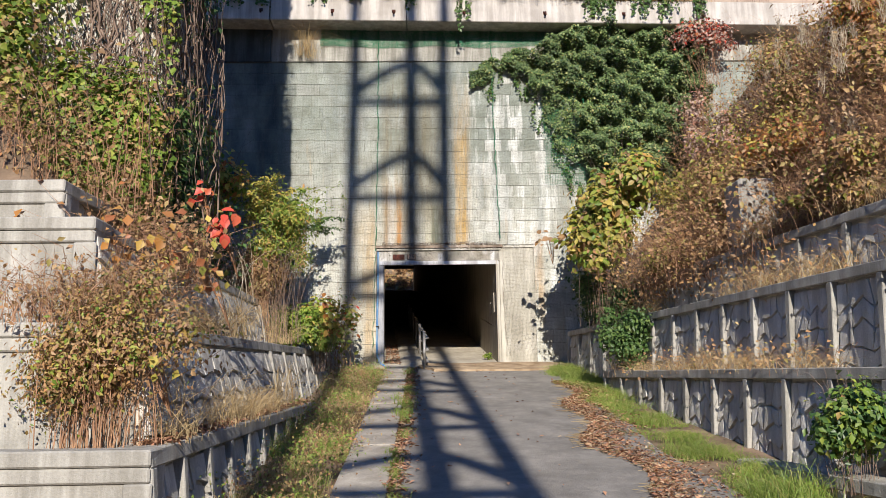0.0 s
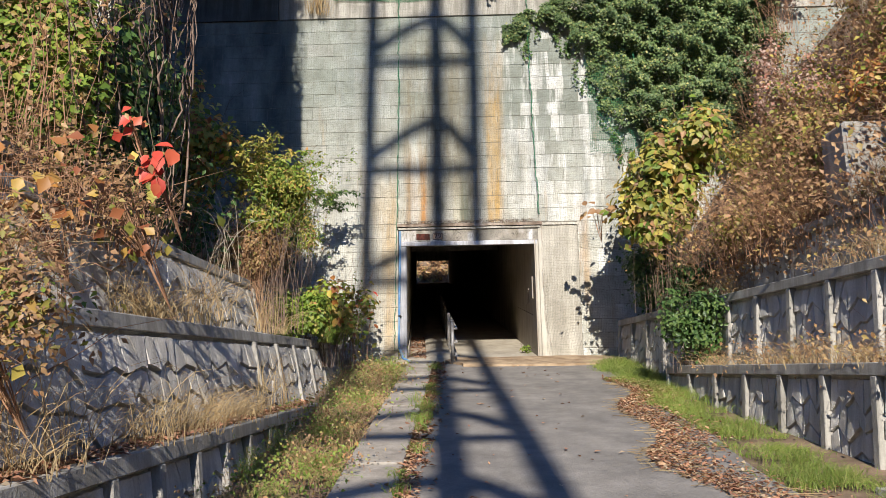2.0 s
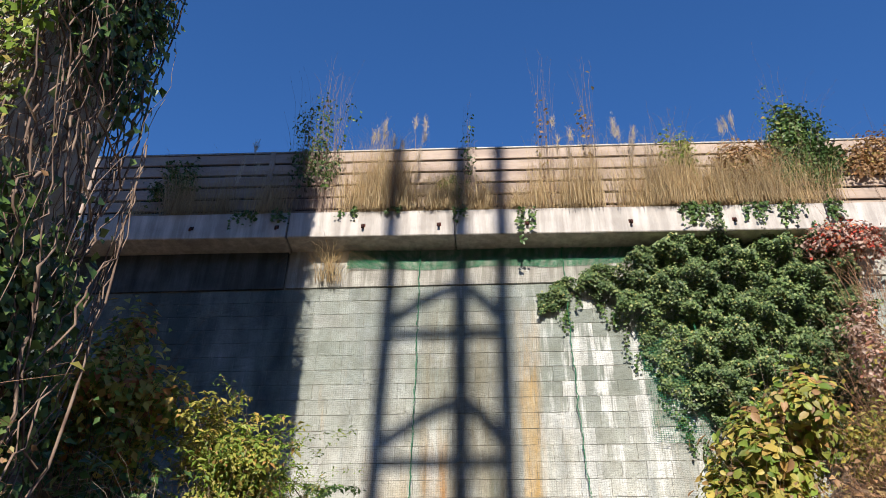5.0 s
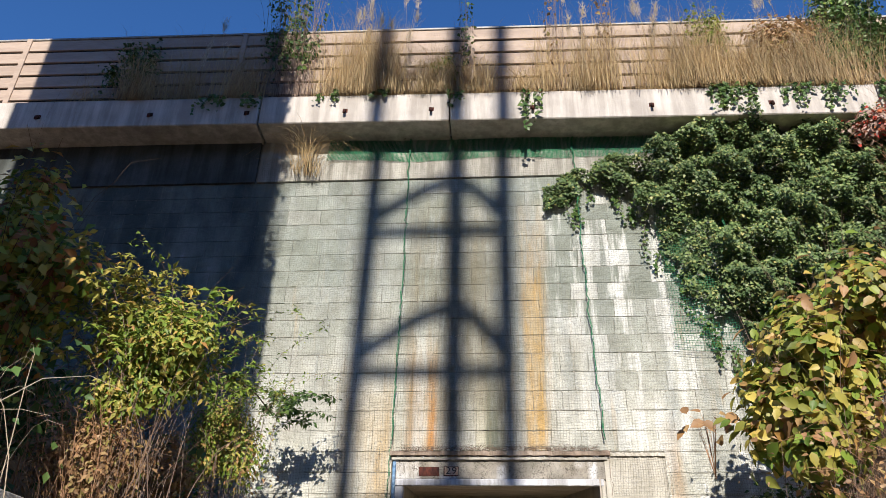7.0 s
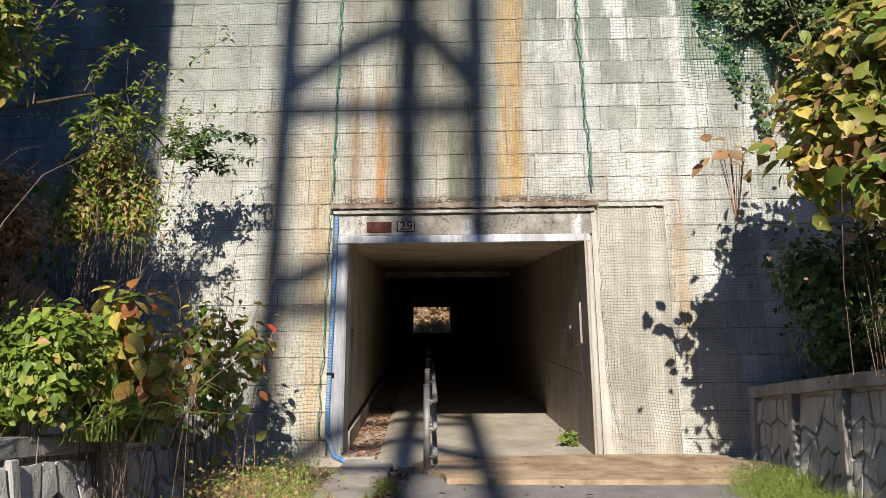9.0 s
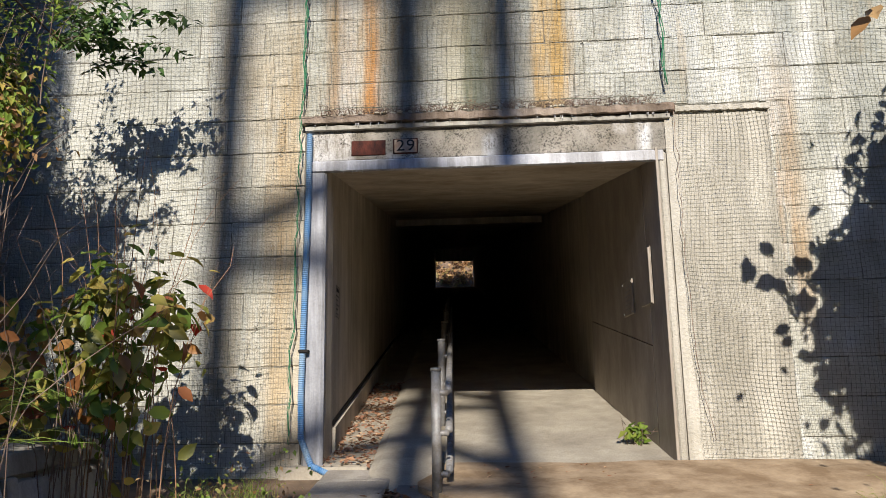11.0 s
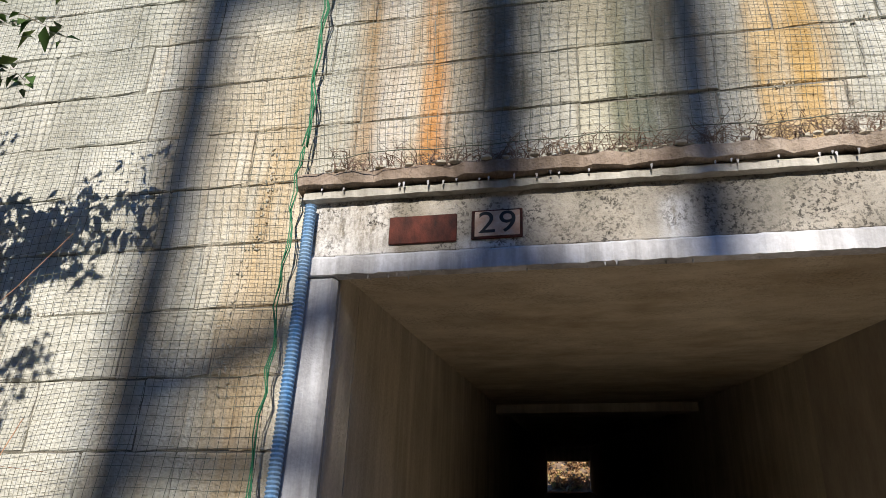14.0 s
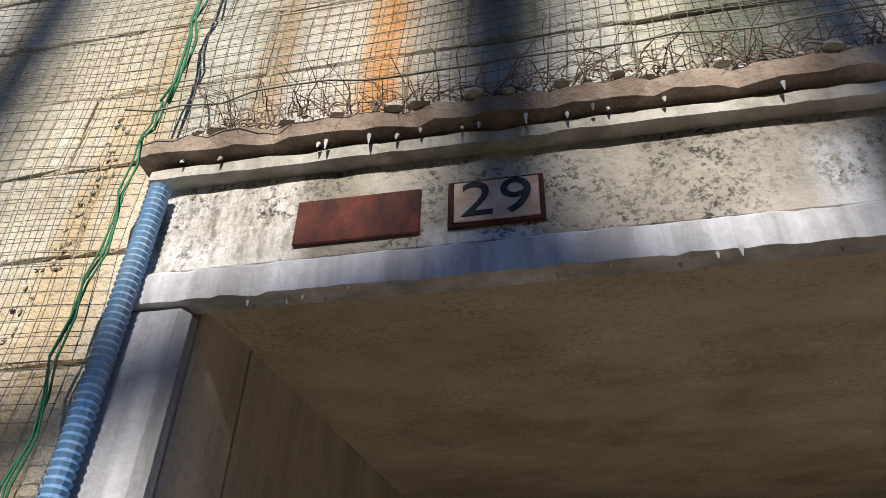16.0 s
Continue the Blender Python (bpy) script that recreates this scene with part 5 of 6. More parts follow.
# ---- growth on the deck edge ----
rd = np.random.default_rng(101)
for k, (x0, x1, n, hgt) in enumerate(((-2.4, -1.3, 16, 1.5), (-0.9, -0.3, 5, 0.9), (0.0, 0.5, 4, 0.9), (1.2, 2.2, 8, 1.3), (2.6, 4.6, 20, 1.3), (4.6, 6.6, 14, 1.2), (-6.5, -3.5, 12, 1.0), (-1.3, 1.2, 8, 0.5))):
    xs = rd.uniform(x0, x1, n)
    pts = np.stack([xs, rd.uniform(15.98, 16.15, n), 10.42 - 0.0136 * xs], 1)
    tuft("deck_grass", "tall straw-coloured grass growing on the deck edge", pts, hgt, 0.5, L_STRAW, 102 + k, 0.0036, 170, 0.14, sag=0.5)
for k, (x, hgt) in enumerate(((-1.75, 2.25), (-1.5, 2.1), (-1.1, 2.0), (2.95, 2.3), (3.25, 2.0), (1.7, 2.2), (4.7, 2.1), (5.1, 2.2), (-4.3, 1.9))):
    z = 10.42 - 0.0136 * x
    e = tagged(empty("plume_grass", x, 16.05, z), "tall pale feathery plume grass on the deck edge", "grass")
    r = np.random.default_rng(130 + k)
    st = arcs(r, np.zeros((4, 3)), 0.22, hgt, 7, 0.01, 0.1)
    strand_mesh("stalk_mass", st, 0.005, L_STRAW, e)
    tipb = np.repeat(st[:, -1] - np.array([0, 0, 0.22]), 60, 0) + r.normal(0, 1, (240, 3)) * np.array([0.02, 0.02, 0.09])
    strand_mesh("plume", arcs(r, tipb, 0.08, 0.14, 4, 0.005, 0.4), 0.004, L_PLUME, e, True)
for k, (x, rr, n, mt, up) in enumerate(((-3.3, 0.5, 250, L_IVY, 1.6), (-2.9, 0.4, 260, L_IVY, 1.2), (-0.45, 0.3, 500, L_BRIGHT, 0.6), (-0.1, 0.2, 90, L_IVY, 1.5), (-3.3, 0.5, 300, L_IVY, 1.9), (5.2, 0.7, 1500, L_BROWN, 1.1), (6.2, 0.9, 2600, L_IVY, 1.6), (3.9, 0.4, 420, L_BRIGHT, 1.4), (6.3, 0.8, 2600, L_IVY, 1.2), (5.7, 0.5, 900, L_IVY, 1.0), (7.6, 0.9, 1600, L_BROWN, 1.0), (-5.8, 0.6, 700, L_IVY, 0.9), (-2.7, 0.5, 90, L_IVY, 2.1), (-3.0, 0.35, 60, L_IVY, 2.3), (2.3, 0.3, 60, L_BROWN, 2.3), (1.4, 0.3, 50, L_BROWN, 2.2), (6.0, 0.4, 160, L_BRIGHT, 2.1))):
    z = 10.42 - 0.0136 * x
    shrub("deck_shrub", "thin leafy shrub rooted on the deck edge", (x, 16.05, z + up), (rr, 0.12, up * 0.75), n, 0.075, mt, 150 + k, 22, M_STEM, base_z=z, slim=0.7)
rh = np.random.default_rng(171)
for k, (x, ln, n) in enumerate(((-2.3, 0.2, 3), (-1.4, 0.15, 3), (-0.2, 0.3, 3), (0.95, 0.75, 8), (3.85, 0.5, 14), (4.3, 0.4, 6), (5.0, 0.45, 8), (5.6, 0.5, 8), (-3.6, 0.3, 5), (-4.2, 0.4, 5), (6.3, 0.6, 10))):
    z = 10.42 - 0.0136 * x
    e = tagged(empty("hanging_creeper", x, 15.9, z), "creeper strand hanging over the deck edge", "creeper")
    p = np.stack([np.stack([rh.normal(0, 0.12) + np.cumsum(rh.normal(0, 0.012, 7)), np.array([0.06, 0.02, 0, 0, 0, 0, 0]) - 0.01, 0.06 - np.linspace(0, 1, 7) * ln * rh.uniform(0.4, 1.2)], 1) for _ in range(n)])
    strand_mesh("stem_mass", p, 0.003, M_STEM, e)
    q = np.repeat(p[:, 1:].reshape(-1, 3), 2, 0) + rh.normal(0, 0.02, (n * 12, 3))
    leaf_mesh("foliage", q, np.tile(np.array([0, -1, 0.3]), (len(q), 1)), 0.07, L_IVY, e, 180 + k, 0.8)
tuft("wall_grass", "dry grass tuft hanging from a joint in the wall", [(-2.75, WY - 0.16, 9.2), (-2.6, WY - 0.2, 9.3), (-2.5, WY - 0.16, 9.15)], 0.42, 0.8, L_STRAW, 190, 0.004, 55, 0.06, sag=2.6)

# ---- beyond the far exit ----
bramble("far_bushes", "sunlit brown and green scrub beyond the far exit", spots(200, 60, lambda y, r: r.uniform(-7, 2), 64.5, 69, lambda x, y: ground_z(y)), 200, 300, 1.0, 0.9, leaves=9000, size=0.22, leaf=L_BROWN, thick=0.02)

# ---- dry stalks and loose straw ----
for k, (x, y, z, hgt) in enumerate(((5.4, 8.5, 4.0, 1.5), (6.0, 9.6, 5.0, 1.6), (6.6, 10.6, 6.0, 1.7), (6.1, 12.0, 6.0, 1.6), (5.7, 7.6, 4.2, 1.4))):
    e = tagged(empty("plume_grass", x, y, z), "tall dry feathery grass on the bank", "grass")
    r = np.random.default_rng(230 + k)
    st = arcs(r, r.normal(0, 0.12, (9, 3)) * np.array([1, 1, 0.1]), 0.5, hgt, 7, 0.012, 0.25)
    strand_mesh("stalk_mass", st, 0.005, L_STRAW, e)
    tipb = np.repeat(st[:, -1] - np.array([0, 0, 0.18]), 50, 0) + r.normal(0, 1, (450, 3)) * np.array([0.025, 0.025, 0.08])
    strand_mesh("plume", arcs(r, tipb, 0.09, 0.12, 4, 0.006, 0.7), 0.004, L_PLUME, e, True)
rs = np.random.default_rng(240)
n = 420
y = rs.uniform(5.8, 13.0, n)
x = verge(y, rs) - 0.1
e = tagged(empty("loose_straw", 2, 9, ground_z(9)), "loose dry straw scattered at the road edge", "straw", kind="stuff")
w = rs.uniform(0, math.tau, n)
ln = rs.uniform(0.04, 0.2, n)
p = np.stack([np.stack([x + s * ln * np.cos(w), y + s * ln * np.sin(w), np.array([ground_z(b) for b in y + s * ln * np.sin(w)]) + 0.02], 1) for s in (-1, 0, 1)], 1)
strand_mesh("straw", p - np.array(e.location), 0.0025, L_STRAW, e, taper=0.8)


# ---- facing blocks ----
def block_mesh(w, h, seed):
    r = random.Random(seed)
    bm = bmesh.new()
    add_box(bm, (-w / 2, 0.004, -h / 2), (w / 2, 0.03, h / 2), 0.005)
    bmesh.ops.subdivide_edges(bm, edges=[e for e in bm.edges if e.calc_length() > 0.2], cuts=4)
    for v in bm.verts:
        v.co += Vector((0.005 * (r.random() - 0.5), 0.007 * (r.random() - 0.5), 0.011 * (r.random() - 0.5)))
    mesh = bpy.data.meshes.new("brick")
    bm.to_mesh(mesh)
    bm.free()
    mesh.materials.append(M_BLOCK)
    return mesh


RH = 0.2688
WIDTHS = (0.38, 0.45, 0.52)
STOCK = {w: [block_mesh(w - 0.003, RH - 0.0045, i) for i in range(3)] for w in WIDTHS}
rb = random.Random(3)
near_blocks, rest_v, rest_f = 0, [], []
for row in range(-11, 16):
    z = 4.81 + (row + 0.5) * RH
    x = -13.0 - (0.2 if row % 2 else 0)
    while x < 9.0:
        w = rb.choice(WIDTHS)
        xc = x + w / 2
        x += w
        cut = None
        if row < 0:
            if -1.03 < xc - w / 2 and xc + w / 2 < 2.42:
                continue
            if xc - w / 2 < -1.03 < xc + w / 2:
                cut = (xc - w / 2, -1.03)
            elif xc - w / 2 < 2.42 < xc + w / 2:
                cut = (2.42, xc + w / 2)
        if z < ground_z(16.4) - 0.3 or (z > 9.12):
            continue
        y = WY + 0.0 + rb.uniform(-0.004, 0.004)
        mesh = STOCK[w][rb.randrange(3)]
        if cut:
            k = len(rest_v)
            rest_v += [(cut[0] + (v.co.x / w + 0.5) * (cut[1] - cut[0]), v.co.y, v.co.z + z) for v in mesh.vertices]
            rest_f += [[k + i for i in p.vertices] for p in mesh.polygons]
        elif near_blocks < 300 and -3.2 < xc < 3.6 and 2.2 < z < 7.3:
            near_blocks += 1
            b = new("brick", mesh)
            b.parent = wall
            b.location = (xc, y - WY, z)
        else:
            k = len(rest_v)
            rest_v += [(v.co.x + xc, v.co.y, v.co.z + z) for v in mesh.vertices]
            rest_f += [[k + i for i in p.vertices] for p in mesh.polygons]
mesh = bpy.data.meshes.new("bricks")
mesh.from_pydata(rest_v, [], rest_f)
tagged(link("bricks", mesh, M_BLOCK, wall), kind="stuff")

# ---- rock-fall net ----
net = tagged(empty("rockfall_net", 0.3, WY - 0.05, 6), "fine cord net hung over the whole wall", "net")
rn = np.random.default_rng(7)
PITCH = 0.036


def drape(x, z):
    return -0.012 - 0.02 * (0.5 + 0.5 * np.sin(x * 2.1 + np.sin(z * 1.3))) - 0.012 * np.sin(z * 3.1 + x * 1.1)


def net_strands(x0, x1, z0, z1, sag=0.0):
    xs = np.arange(x0, x1, PITCH)
    zs = np.arange(z0, z1, PITCH)
    kz, kx = max(4, int((z1 - z0) / 0.11)), max(4, int((x1 - x0) / 0.11))
    tz, tx = np.linspace(z0, z1, kz), np.linspace(x0, x1, kx)
    wx = lambda x, z: x + 0.022 * np.sin(z * 2.3 + x * 1.7) + 0.008 * np.sin(z * 9 + x * 5)
    wz = lambda x, z: z + 0.024 * np.sin(x * 2.6 + z * 1.4) + 0.008 * np.sin(x * 8 + z * 4)
    X, Z = np.meshgrid(xs, tz, indexing="ij")
    v = np.stack([wx(X, Z), WY - 0.03 + drape(X, Z), wz(X, Z)], 2)
    Z2, X2 = np.meshgrid(zs, tx, indexing="ij")
    h = np.stack([wx(X2, Z2), WY - 0.03 + drape(X2, Z2), wz(X2, Z2)], 2)
    return v, h


o = np.array(net.location)
for x0, x1, z0, z1 in ((-3.35, 4.2, 4.83, 9.55), (-3.35, -1.08, 2.1, 4.83), (1.74, 3.6, 2.25, 4.83)):
    PITCH = 0.03 if x0 > 0 else 0.036
    v, h = net_strands(x0, x1, z0, z1)
    strand_mesh("net_warp", v - o, 0.0011, M_NET, net, taper=1)
    strand_mesh("net_weft", h - o, 0.0011, M_NET, net, taper=1)
PITCH = 0.02
v, h = net_strands(-2.3, 3.4, 9.46, 9.93)
strand_mesh("net_hem", v - o, 0.0036, M_NETG, net, label="doubled green upper hem", taper=1)
strand_mesh("net_hem", h - o, 0.0036, M_NETG, net, taper=1)

PITCH = 0.036
v, h = net_strands(2.72, 3.7, 6.15, 8.75)
strand_mesh("net_patch", v - o - np.array([0, 0.05, 0]), 0.0022, M_NETG, net, label="green net patch under the ivy", taper=1)
strand_mesh("net_patch", h - o - np.array([0, 0.05, 0]), 0.0022, M_NETG, net, taper=1)


def rope(name, pts, r, mat, label):
    """A loose twisted cord: two strands about a wandering line."""
    e = tagged(empty(name, *pts[0]), label, "rope")
    rr = random.Random(str(pts))
    dense = []
    for a, b in zip(pts, pts[1:]):
        n = max(3, int((Vector(b) - Vector(a)).length / 0.08))
        for k in range(n):
            dense.append(Vector(a).lerp(Vector(b), k / n) + Vector((rr.gauss(0, 0.009), rr.gauss(0, 0.003), rr.gauss(0, 0.004))) - Vector(pts[0]))
    for ph in (0, 2.1, 4.2)[:3 if r > 0.0055 else 1]:
        tube("strand", [p + Vector((math.cos(i * 0.9 + ph), math.sin(i * 0.9 + ph), 0)) * r * (1.0 + 0.9 * math.sin(i * 0.37 + ph)) for i, p in enumerate(dense)], r * 0.42, mat, e, sides=5)


YN = WY - 0.075
rope("net_rope", [(-0.98, YN, 9.92), (-1.0, YN, 7.5), (-1.03, YN, 4.84)], 0.008, M_NETG, "green seam rope of the net")
rope("net_rope", [(1.59, YN, 9.9), (1.62, YN, 7.0), (1.69, YN, 4.86)], 0.008, M_NETG, "green seam rope of the net")
rope("net_rope", [(3.62, YN - 0.1, 8.6), (3.66, YN - 0.1, 7.4)], 0.009, M_NETG, "green seam rope of the net")
rope("net_rope", [(-1.03, YN, 4.93), (-1.05, YN, 4.8), (-1.055, YN, 4.4), (-1.075, YN, 3.2), (-1.10, YN, 2.3)], 0.0056, M_NETG, "green net edge rope beside the hose")
rope("net_rope", [(1.73, YN, 4.82), (1.725, YN, 4.2), (1.73, YN, 3.6), (1.75, YN, 2.9), (1.85, YN, 2.3)], 0.005, M_STEM, "loose brown cord along the net edge")
rope("net_rope", [(-2.2, YN + 0.02, 9.93), (-1.0, YN, 9.88), (0.3, YN, 9.91), (1.6, YN, 9.87), (3.4, YN, 9.9)], 0.012, M_DARK, "dark top rope of the net")
rope("net_rope", [(-1.08, WY - 0.15, 4.815), (0.2, WY - 0.13, 4.83), (1.72, WY - 0.15, 4.82)], 0.005, M_NET, "dark lower rope of the net")

# ---- blue hose ----
hose = tagged(empty("blue_hose", -0.985, WY - 0.03, 2.1), "faded blue corrugated hose strapped to the jamb", "hose")
rr = random.Random(8)
pts, rad = [], []
path = [(-0.985, 4.66), (-0.985, 4.2), (-1.0, 3.4), (-1.012, 2.7), (-1.005, 2.42), (-0.93, 2.24), (-0.78, 2.17)]
for (xa, za), (xb, zb) in zip(path, path[1:]):
    n = max(2, int(math.hypot(xb - xa, zb - za) / 0.0075))
    for k in range(n):
        u = k / n
        pts.append((xa + (xb - xa) * u + 0.985, -0.02, za + (zb - za) * u - 2.1))
        rad.append(0.0195 + (0.0055 if len(pts) % 2 else 0))
tube("corrugated_pipe", pts, rad, M_BLUE, hose, sides=12).data.shade_flat()
for z in (3.03,):
    bm = bmesh.new()
    add_box(bm, (-0.045, -0.054, z - 2.11), (0.025, 0.01, z - 2.09), 0.004)
    part("strap", bm, M_DARK, hose)

# ---- signs on the lintel ----
SY = WY - 0.013
sign = tagged(empty("name_plate", -0.542, SY, 4.548), "rusted-through dark red name plate on the lintel", "sign")
bm = bmesh.new()
add_box(bm, (-0.13, -0.008, -0.058), (0.13, 0.0, 0.058), 0.003)
part("plate", bm, M_RUST, sign)
num = tagged(empty("number_plate", -0.262, SY, 4.552), "rust-edged plate with the number 29", "sign")
bm = bmesh.new()
add_box(bm, (-0.095, -0.008, -0.06), (0.095, 0.0, 0.06), 0.003)
part("rust_edge", bm, M_RUST, num)
bm = bmesh.new()
add_box(bm, (-0.082, -0.011, -0.05), (0.085, -0.008, 0.052), 0.002)
part("enamel", bm, M_SIGN, num)
for digit, dx in (("2", -0.036), ("9", 0.040)):
    txt = bpy.data.curves.new("digit", "FONT")
    txt.body, txt.size, txt.extrude, txt.align_x, txt.align_y = digit, 0.125, 0.0008, "CENTER", "CENTER"
    tmp = bpy.data.objects.new("digit", txt)
    scene.collection.objects.link(tmp)
    bpy.context.view_layer.update()
    tm = bpy.data.meshes.new_from_object(tmp.evaluated_get(bpy.context.evaluated_depsgraph_get()))
    bpy.data.objects.remove(tmp)
    link("digit", tm, M_INK, num, "black digit " + digit).matrix_local = pose(dx, -0.0125, 0.0, 90, 0, 0) @ Matrix.Diagonal((1.12, 1, 1, 1))

# ---- hand rail ----
rail = tagged(empty("hand_rail", -0.03, 15.75, ground_z(15.75)), "galvanised pipe handrail dividing the ramp", "handrail")
o = Vector(rail.location)


def rx(y):
    return 0.0 - 0.05 * (y - 15.7)


def rz(y):
    return ground_z(y)


for k, y in enumerate([15.72 + 2.0 * i for i in range(6)]):
    tube("post", [Vector((rx(y), y, rz(y) - 0.05)) - o, Vector((rx(y), y, rz(y) + 0.75)) - o], 0.03, M_RAIL, rail, sides=12)
    tube("post_cap", [Vector((rx(y), y, rz(y) + 0.75)) - o, Vector((rx(y), y, rz(y) + 0.77)) - o], 0.034, M_RAIL, rail, sides=12)
    for hh in (0.14, 0.38, 0.62):
        tube("bracket", [Vector((rx(y), y, rz(y) + hh)) - o, Vector((rx(y) + 0.075, y, rz(y) + hh)) - o], 0.018, M_RAIL, rail, sides=8)
for hh in (0.14, 0.38, 0.62):
    tube("pipe", [Vector((rx(y) + 0.075, y, rz(y) + hh)) - o for y in (15.82, 17, 20, 25.9)], 0.024, M_RAIL, rail, sides=10)

# ---- steel board on the right tunnel wall ----
board = tagged(empty("steel_wall_panel", 1.6, 18.2, 2.3), "dark brown steel panel lining the tunnel entrance", "panel")


def wallx(y, off=0.0):
    return OX1 - 0.035 - off + AX * (y - WY)


def side_plate(name, y0, y1, z0, z1, thick, mat, parent, label="", off=0.0, slope=0.0, bevel=0.003):
    bm = bmesh.new()
    add_box(bm, (-thick, 0, 0), (0, y1 - y0, z1 - z0), bevel)
    o = Vector(parent.location)
    for v in bm.verts:
        y = y0 + v.co.y
        v.co = Vector((wallx(y, off) + v.co.x, y, z0 + v.co.z + slope * v.co.y)) - o
    return part(name, bm, mat, parent, label)


side_plate("front_strip", WY - 0.03, 16.86, 2.0, 4.47, 0.02, M_STEEL, board, slope=0.17)
side_plate("sheet", 16.875, 19.3, 2.05, 3.05, 0.02, M_STEEL, board, slope=0.18)
side_plate("sheet", 16.875, 19.3, 3.057, 4.5, 0.02, M_STEEL, board, slope=0.18)
cab = tagged(empty("notice_board", wallx(16.85), 16.85, 3.4), "empty steel-rimmed notice frame on the panel", "notice")
side_plate("plate", 16.72, 17.0, 3.36, 3.78, 0.02, M_STEEL, cab, off=0.03)
side_plate("rim", 16.715, 16.723, 3.35, 3.79, 0.008, M_STEEL, cab, "worn rim", off=0.028)
pl = tagged(empty("notice_plate", wallx(17.5), 17.5, 3.4), "small riveted data plate with worn writing", "notice")
side_plate("plate", 17.33, 17.66, 3.35, 3.64, 0.012, M_STEEL, pl, off=0.028)
for k in range(6):
    side_plate("text_bar", 17.40, 17.60 - 0.03 * (k % 3), 3.40 + k * 0.036, 3.408 + k * 0.036, 0.002, M_RAIL, pl, "illegible line of writing", off=0.041, bevel=0)
for y, z in ((17.35, 3.37), (17.64, 3.37), (17.35, 3.62), (17.64, 3.62)):
    side_plate("rivet", y - 0.008, y + 0.008, z - 0.008, z + 0.008, 0.006, M_RAIL, pl, off=0.041)

# ---- side strip of slabs beside the road ----
slabs = tagged(empty("slab_strip", -0.55, 10, 1), "row of worn concrete gutter slabs beside the asphalt", "pavement", kind="structure")
y, k = 5.0, 0
while y < 16.3:
    ln = 0.92 + 0.1 * ((k * 7) % 3 - 1)
    y1 = min(y + ln, 16.35)
    bm = bmesh.new()
    add_box(bm, (-0.80, y + 0.008, -0.08), (-0.33 - 0.0, y1 - 0.008, 0.025 + 0.006 * ((k * 5) % 3)), 0.01, lambda x, yy: ground_z(yy))
    for v in bm.verts:
        v.co -= Vector((-0.55, 10, 1))
    part("slab", bm, M_SLAB, slabs)
    y, k = y1, k + 1

# ---- smooth ramp slab left of the rail ----
v, f = [], []
prof = [(-0.52, 0.0), (-0.50, 0.035), (-0.44, 0.065), (-0.30, 0.075), (-0.05, 0.08), (-0.05, -0.1), (-0.52, -0.1)]
for k in range(9):
    y = 16.35 + (k - 1) * 1.5 if k else 15.95
    for px, pz in prof:
        v.append((px + AX * (y - WY), y, ground_z(y) + (pz + 0.02 if k else min(pz, 0) - 0.02)))
m = len(prof)
for k in range(8):
    for i in range(m):
        f.append((k * m + i, k * m + (i + 1) % m, (k + 1) * m + (i + 1) % m, (k + 1) * m + i))
ramp = outward(raw("ramp_slab", v, f, M_FLOOR))
tagged(ramp, "raised smooth concrete strip beside the handrail", "ramp", kind="structure")


# ---- rusty drain hooks on the deck edge ----
for x in (-7.1, -5.2, -3.6, -2.0, -0.62, 0.97, 2.8, 4.6, 6.4):
    z = 10.0 - 0.0136 * x
    hook = tagged(empty("drain_spout", x, 15.95, z), "small rusty drain spout on the deck edge", "spout", group="deck spouts")
    tube("pipe", [(0, 0.03, 0.08), (0, -0.035, 0.08), (0, -0.06, 0.05), (0, -0.062, 0.0)], 0.022, M_RUST, hook)
    bm = bmesh.new()
    add_box(bm, (-0.04, -0.006, 0.05), (0.04, 0.004, 0.13), 0.004)
    part("flange", bm, M_RUST, hook)

# ---- lime drips along the lintel ----
drips = tagged(empty("lime_drips", 0.4, WY, 4.38), "row of short white lime drips under the lintel", "drips", kind="stuff")
rr = random.Random(12)
bm = bmesh.new()
for k in range(26):
    x, ln = rr.uniform(OX0 + 0.05, OX1 - 0.05) - 0.4, rr.uniform(0.004, 0.024)
    y = rr.uniform(-0.028, 0.01)
    add_tube(bm, [(x, y, 0.0), (x, y, -ln * 0.5), (x, y, -ln)], [0.006, 0.0035, 0.001], 5)
for k in range(30):
    x, ln = rr.uniform(OX0 - 0.1, OX1 + 0.05) - 0.4, rr.uniform(0.006, 0.028)
    add_tube(bm, [(x, -0.078 + rr.uniform(0, 0.02), 0.347), (x, -0.07, 0.347 - ln)], [0.005, 0.001], 5)
part("drip_row", bm, M_WHITE, drips)

# ---- rubble, roots and dead stems caught on the ledge ----
deb = tagged(empty("ledge_debris", 0.4, WY - 0.05, 4.8), "dead roots and crumbs caught on the ledge", "debris", kind="stuff")
rg = np.random.default_rng(14)
base = np.stack([rg.uniform(-1.3, 1.2, 620), rg.uniform(-0.04, 0.02, 620), np.full(620, 0.0)], 1)
strand_mesh("root_mass", arcs(rg, base, 0.12, 0.05, 6, 0.012, 1.0), 0.0022, M_STEM, deb)
bm = bmesh.new()
for k in range(50):
    c = Vector((rr.uniform(-1.35, 1.25), rr.uniform(-0.03, 0.01), 0.004))
    s = rr.uniform(0.006, 0.022)
    bmesh.ops.create_icosphere(bm, subdivisions=1, radius=s, matrix=Matrix.Translation(c) @ Matrix.Diagonal((1.3, 0.9, 0.6, 1)))
part("crumbs", bm, M_CRUMB, deb)

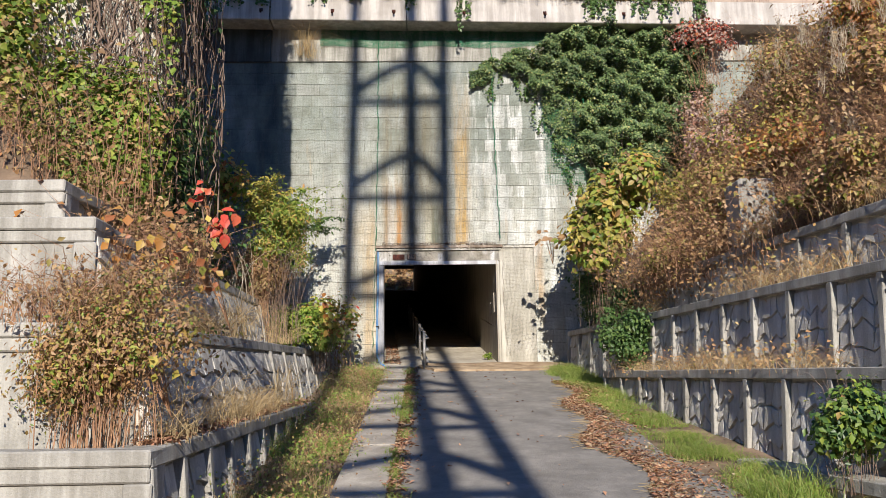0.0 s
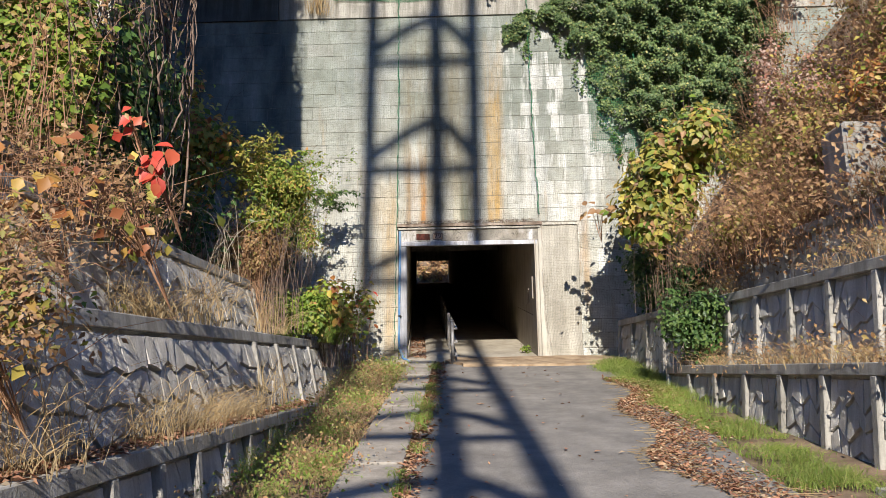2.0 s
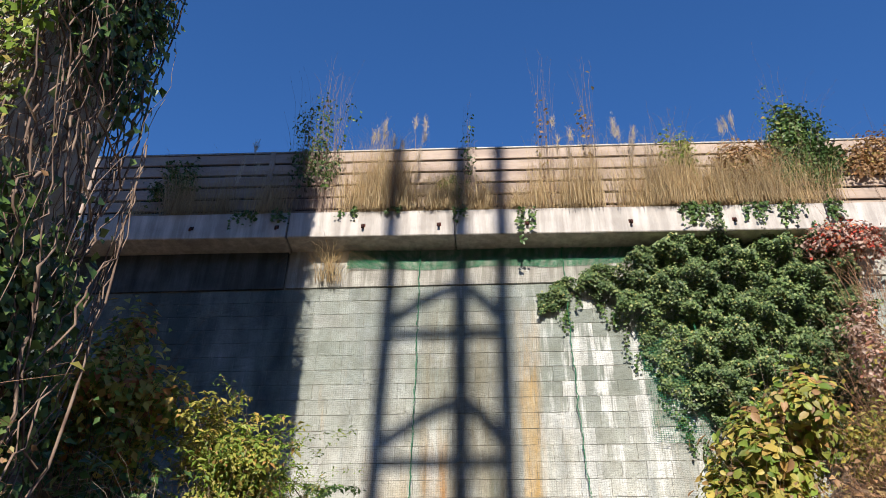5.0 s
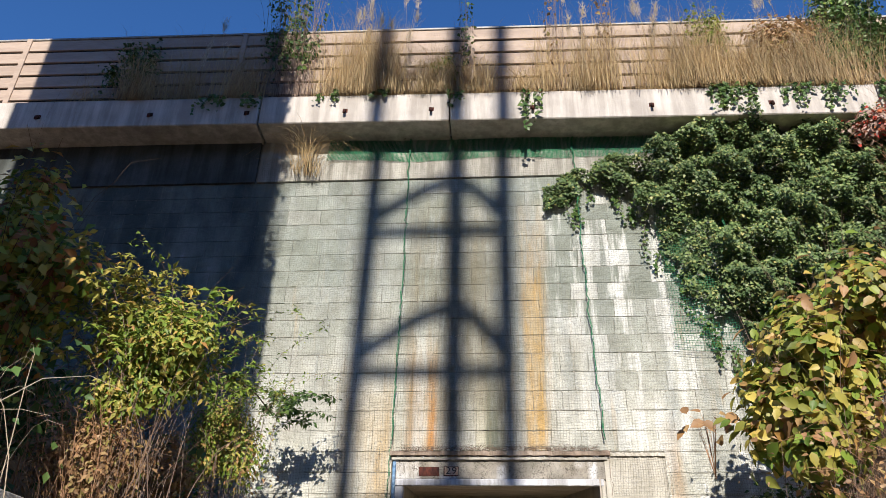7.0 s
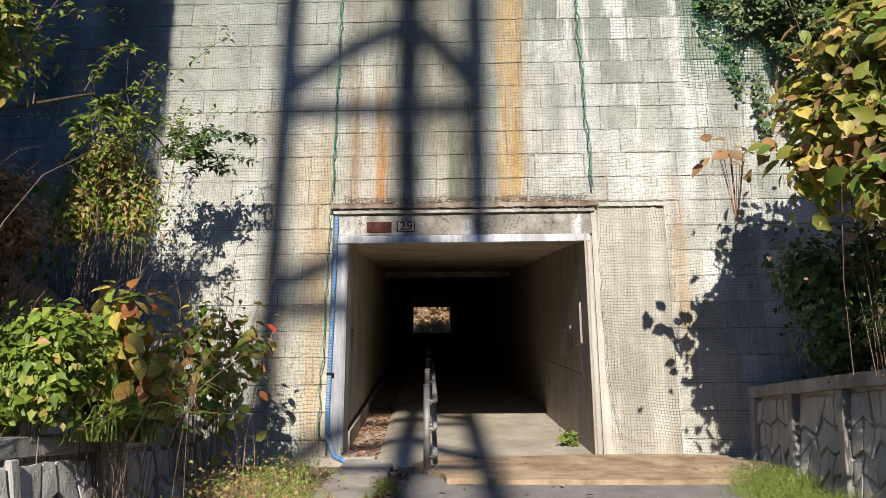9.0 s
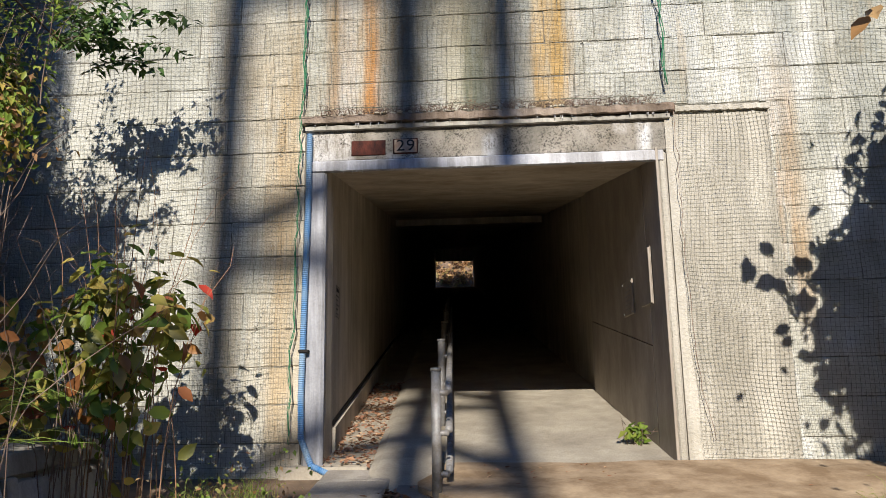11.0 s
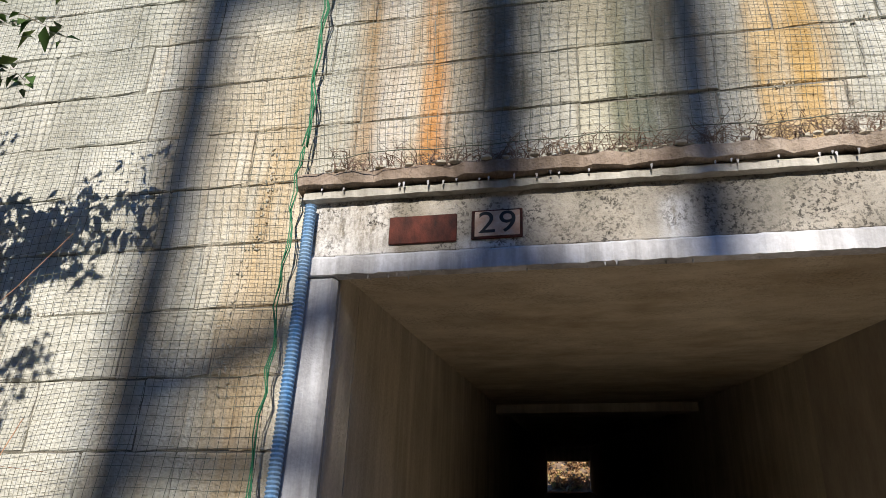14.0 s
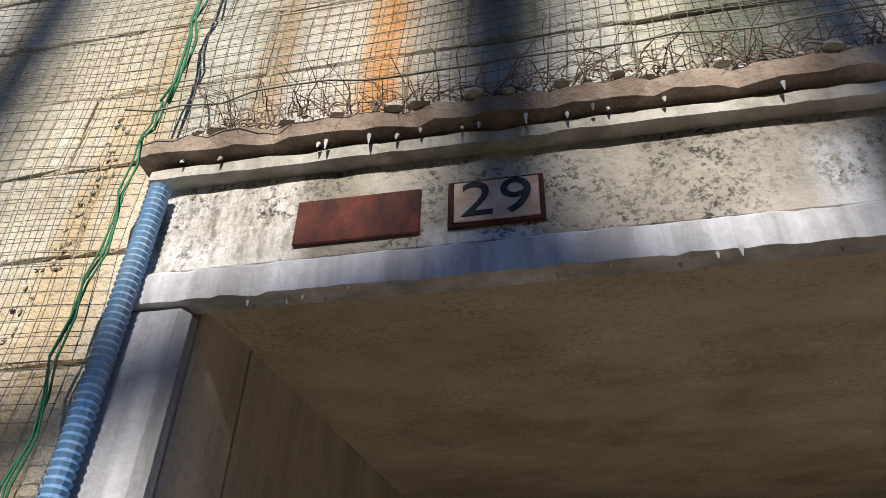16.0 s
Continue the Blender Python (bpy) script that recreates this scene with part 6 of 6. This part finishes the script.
# ---- crumbling mortar scars on the wall ----
scar = tagged(empty("mortar_scar", -1.3, WY, 4), "ragged line of crumbling mortar beside the portal", "mortar", kind="stuff")
rr = random.Random(21)
bm = bmesh.new()


def crumb(x, z, s):
    bmesh.ops.create_icosphere(bm, subdivisions=1, radius=s * 0.85, matrix=Matrix.Translation((x + 1.3, 0.001, z - 4)) @ Euler((rr.random() * 3, rr.random() * 3, rr.random() * 3)).to_matrix().to_4x4() @ Matrix.Diagonal((1.5, 0.6, 0.8, 1)))


for k in range(150):
    u = rr.random()
    crumb(-1.20 - 0.20 * u + rr.gauss(0, 0.018) + 0.02 * math.sin(u * 17), 5.0 - 2.6 * u, rr.uniform(0.003, 0.010))
for k in range(26):
    x0, row = rr.uniform(-3.0, 3.3), rr.randrange(-9, 7)
    z = 4.81 + row * RH
    if z < 4.8 and -1.05 < x0 < 2.45:
        continue
    for j in range(rr.randrange(5, 14)):
        crumb(x0 + j * 0.014 + rr.gauss(0, 0.004), z + rr.gauss(0, 0.007), rr.uniform(0.003, 0.009))
part("crumb_mass", bm, M_CRUMB, scar)

# ---- worn notice sheet on the left tunnel wall ----
mark = tagged(empty("notice_sheet", -0.88, 17.0, 3.4), "worn white notice sheet with faded print", "notice")


def left_plate(name, y0, y1, z0, z1, thick, mat, label="", off=0.0):
    bm = bmesh.new()
    add_box(bm, (off, y0 - 17.0, z0 - 3.4), (off + thick, y1 - 17.0, z1 - 3.4))
    for v in bm.verts:
        v.co.x += OX0 + 0.011 + AX * (v.co.y + 17.0 - WY) + 0.88
    part(name, bm, mat, mark, label)


left_plate("sheet", 16.92, 17.10, 3.33, 3.58, 0.002, M_TUNNEL, "faded sheet")
for y0, y1, z0, z1 in ((16.92, 17.10, 3.33, 3.336), (16.92, 17.10, 3.574, 3.58), (16.92, 16.925, 3.33, 3.58), (17.095, 17.10, 3.33, 3.58)):
    left_plate("border", y0, y1, z0, z1, 0.001, M_DARK, "dark printed border", 0.002)
for k, (w, h) in enumerate(((0.12, 0.03), (0.13, 0.008), (0.10, 0.008), (0.12, 0.008), (0.08, 0.012), (0.11, 0.008))):
    left_plate("text_bar", 16.94, 16.94 + w, 3.535 - k * 0.036, 3.535 - k * 0.036 + h, 0.001, M_DARK, "illegible line of print", 0.002)

# ---- small weed at the foot of the tunnel wall ----
shrub("small_weed", "small green weed at the foot of the steel panel", (1.42, 16.95, ground_z(16.95) + 0.12), (0.10, 0.10, 0.09), 60, 0.07, L_BRIGHT, 301, 8, base_z=ground_z(16.95))
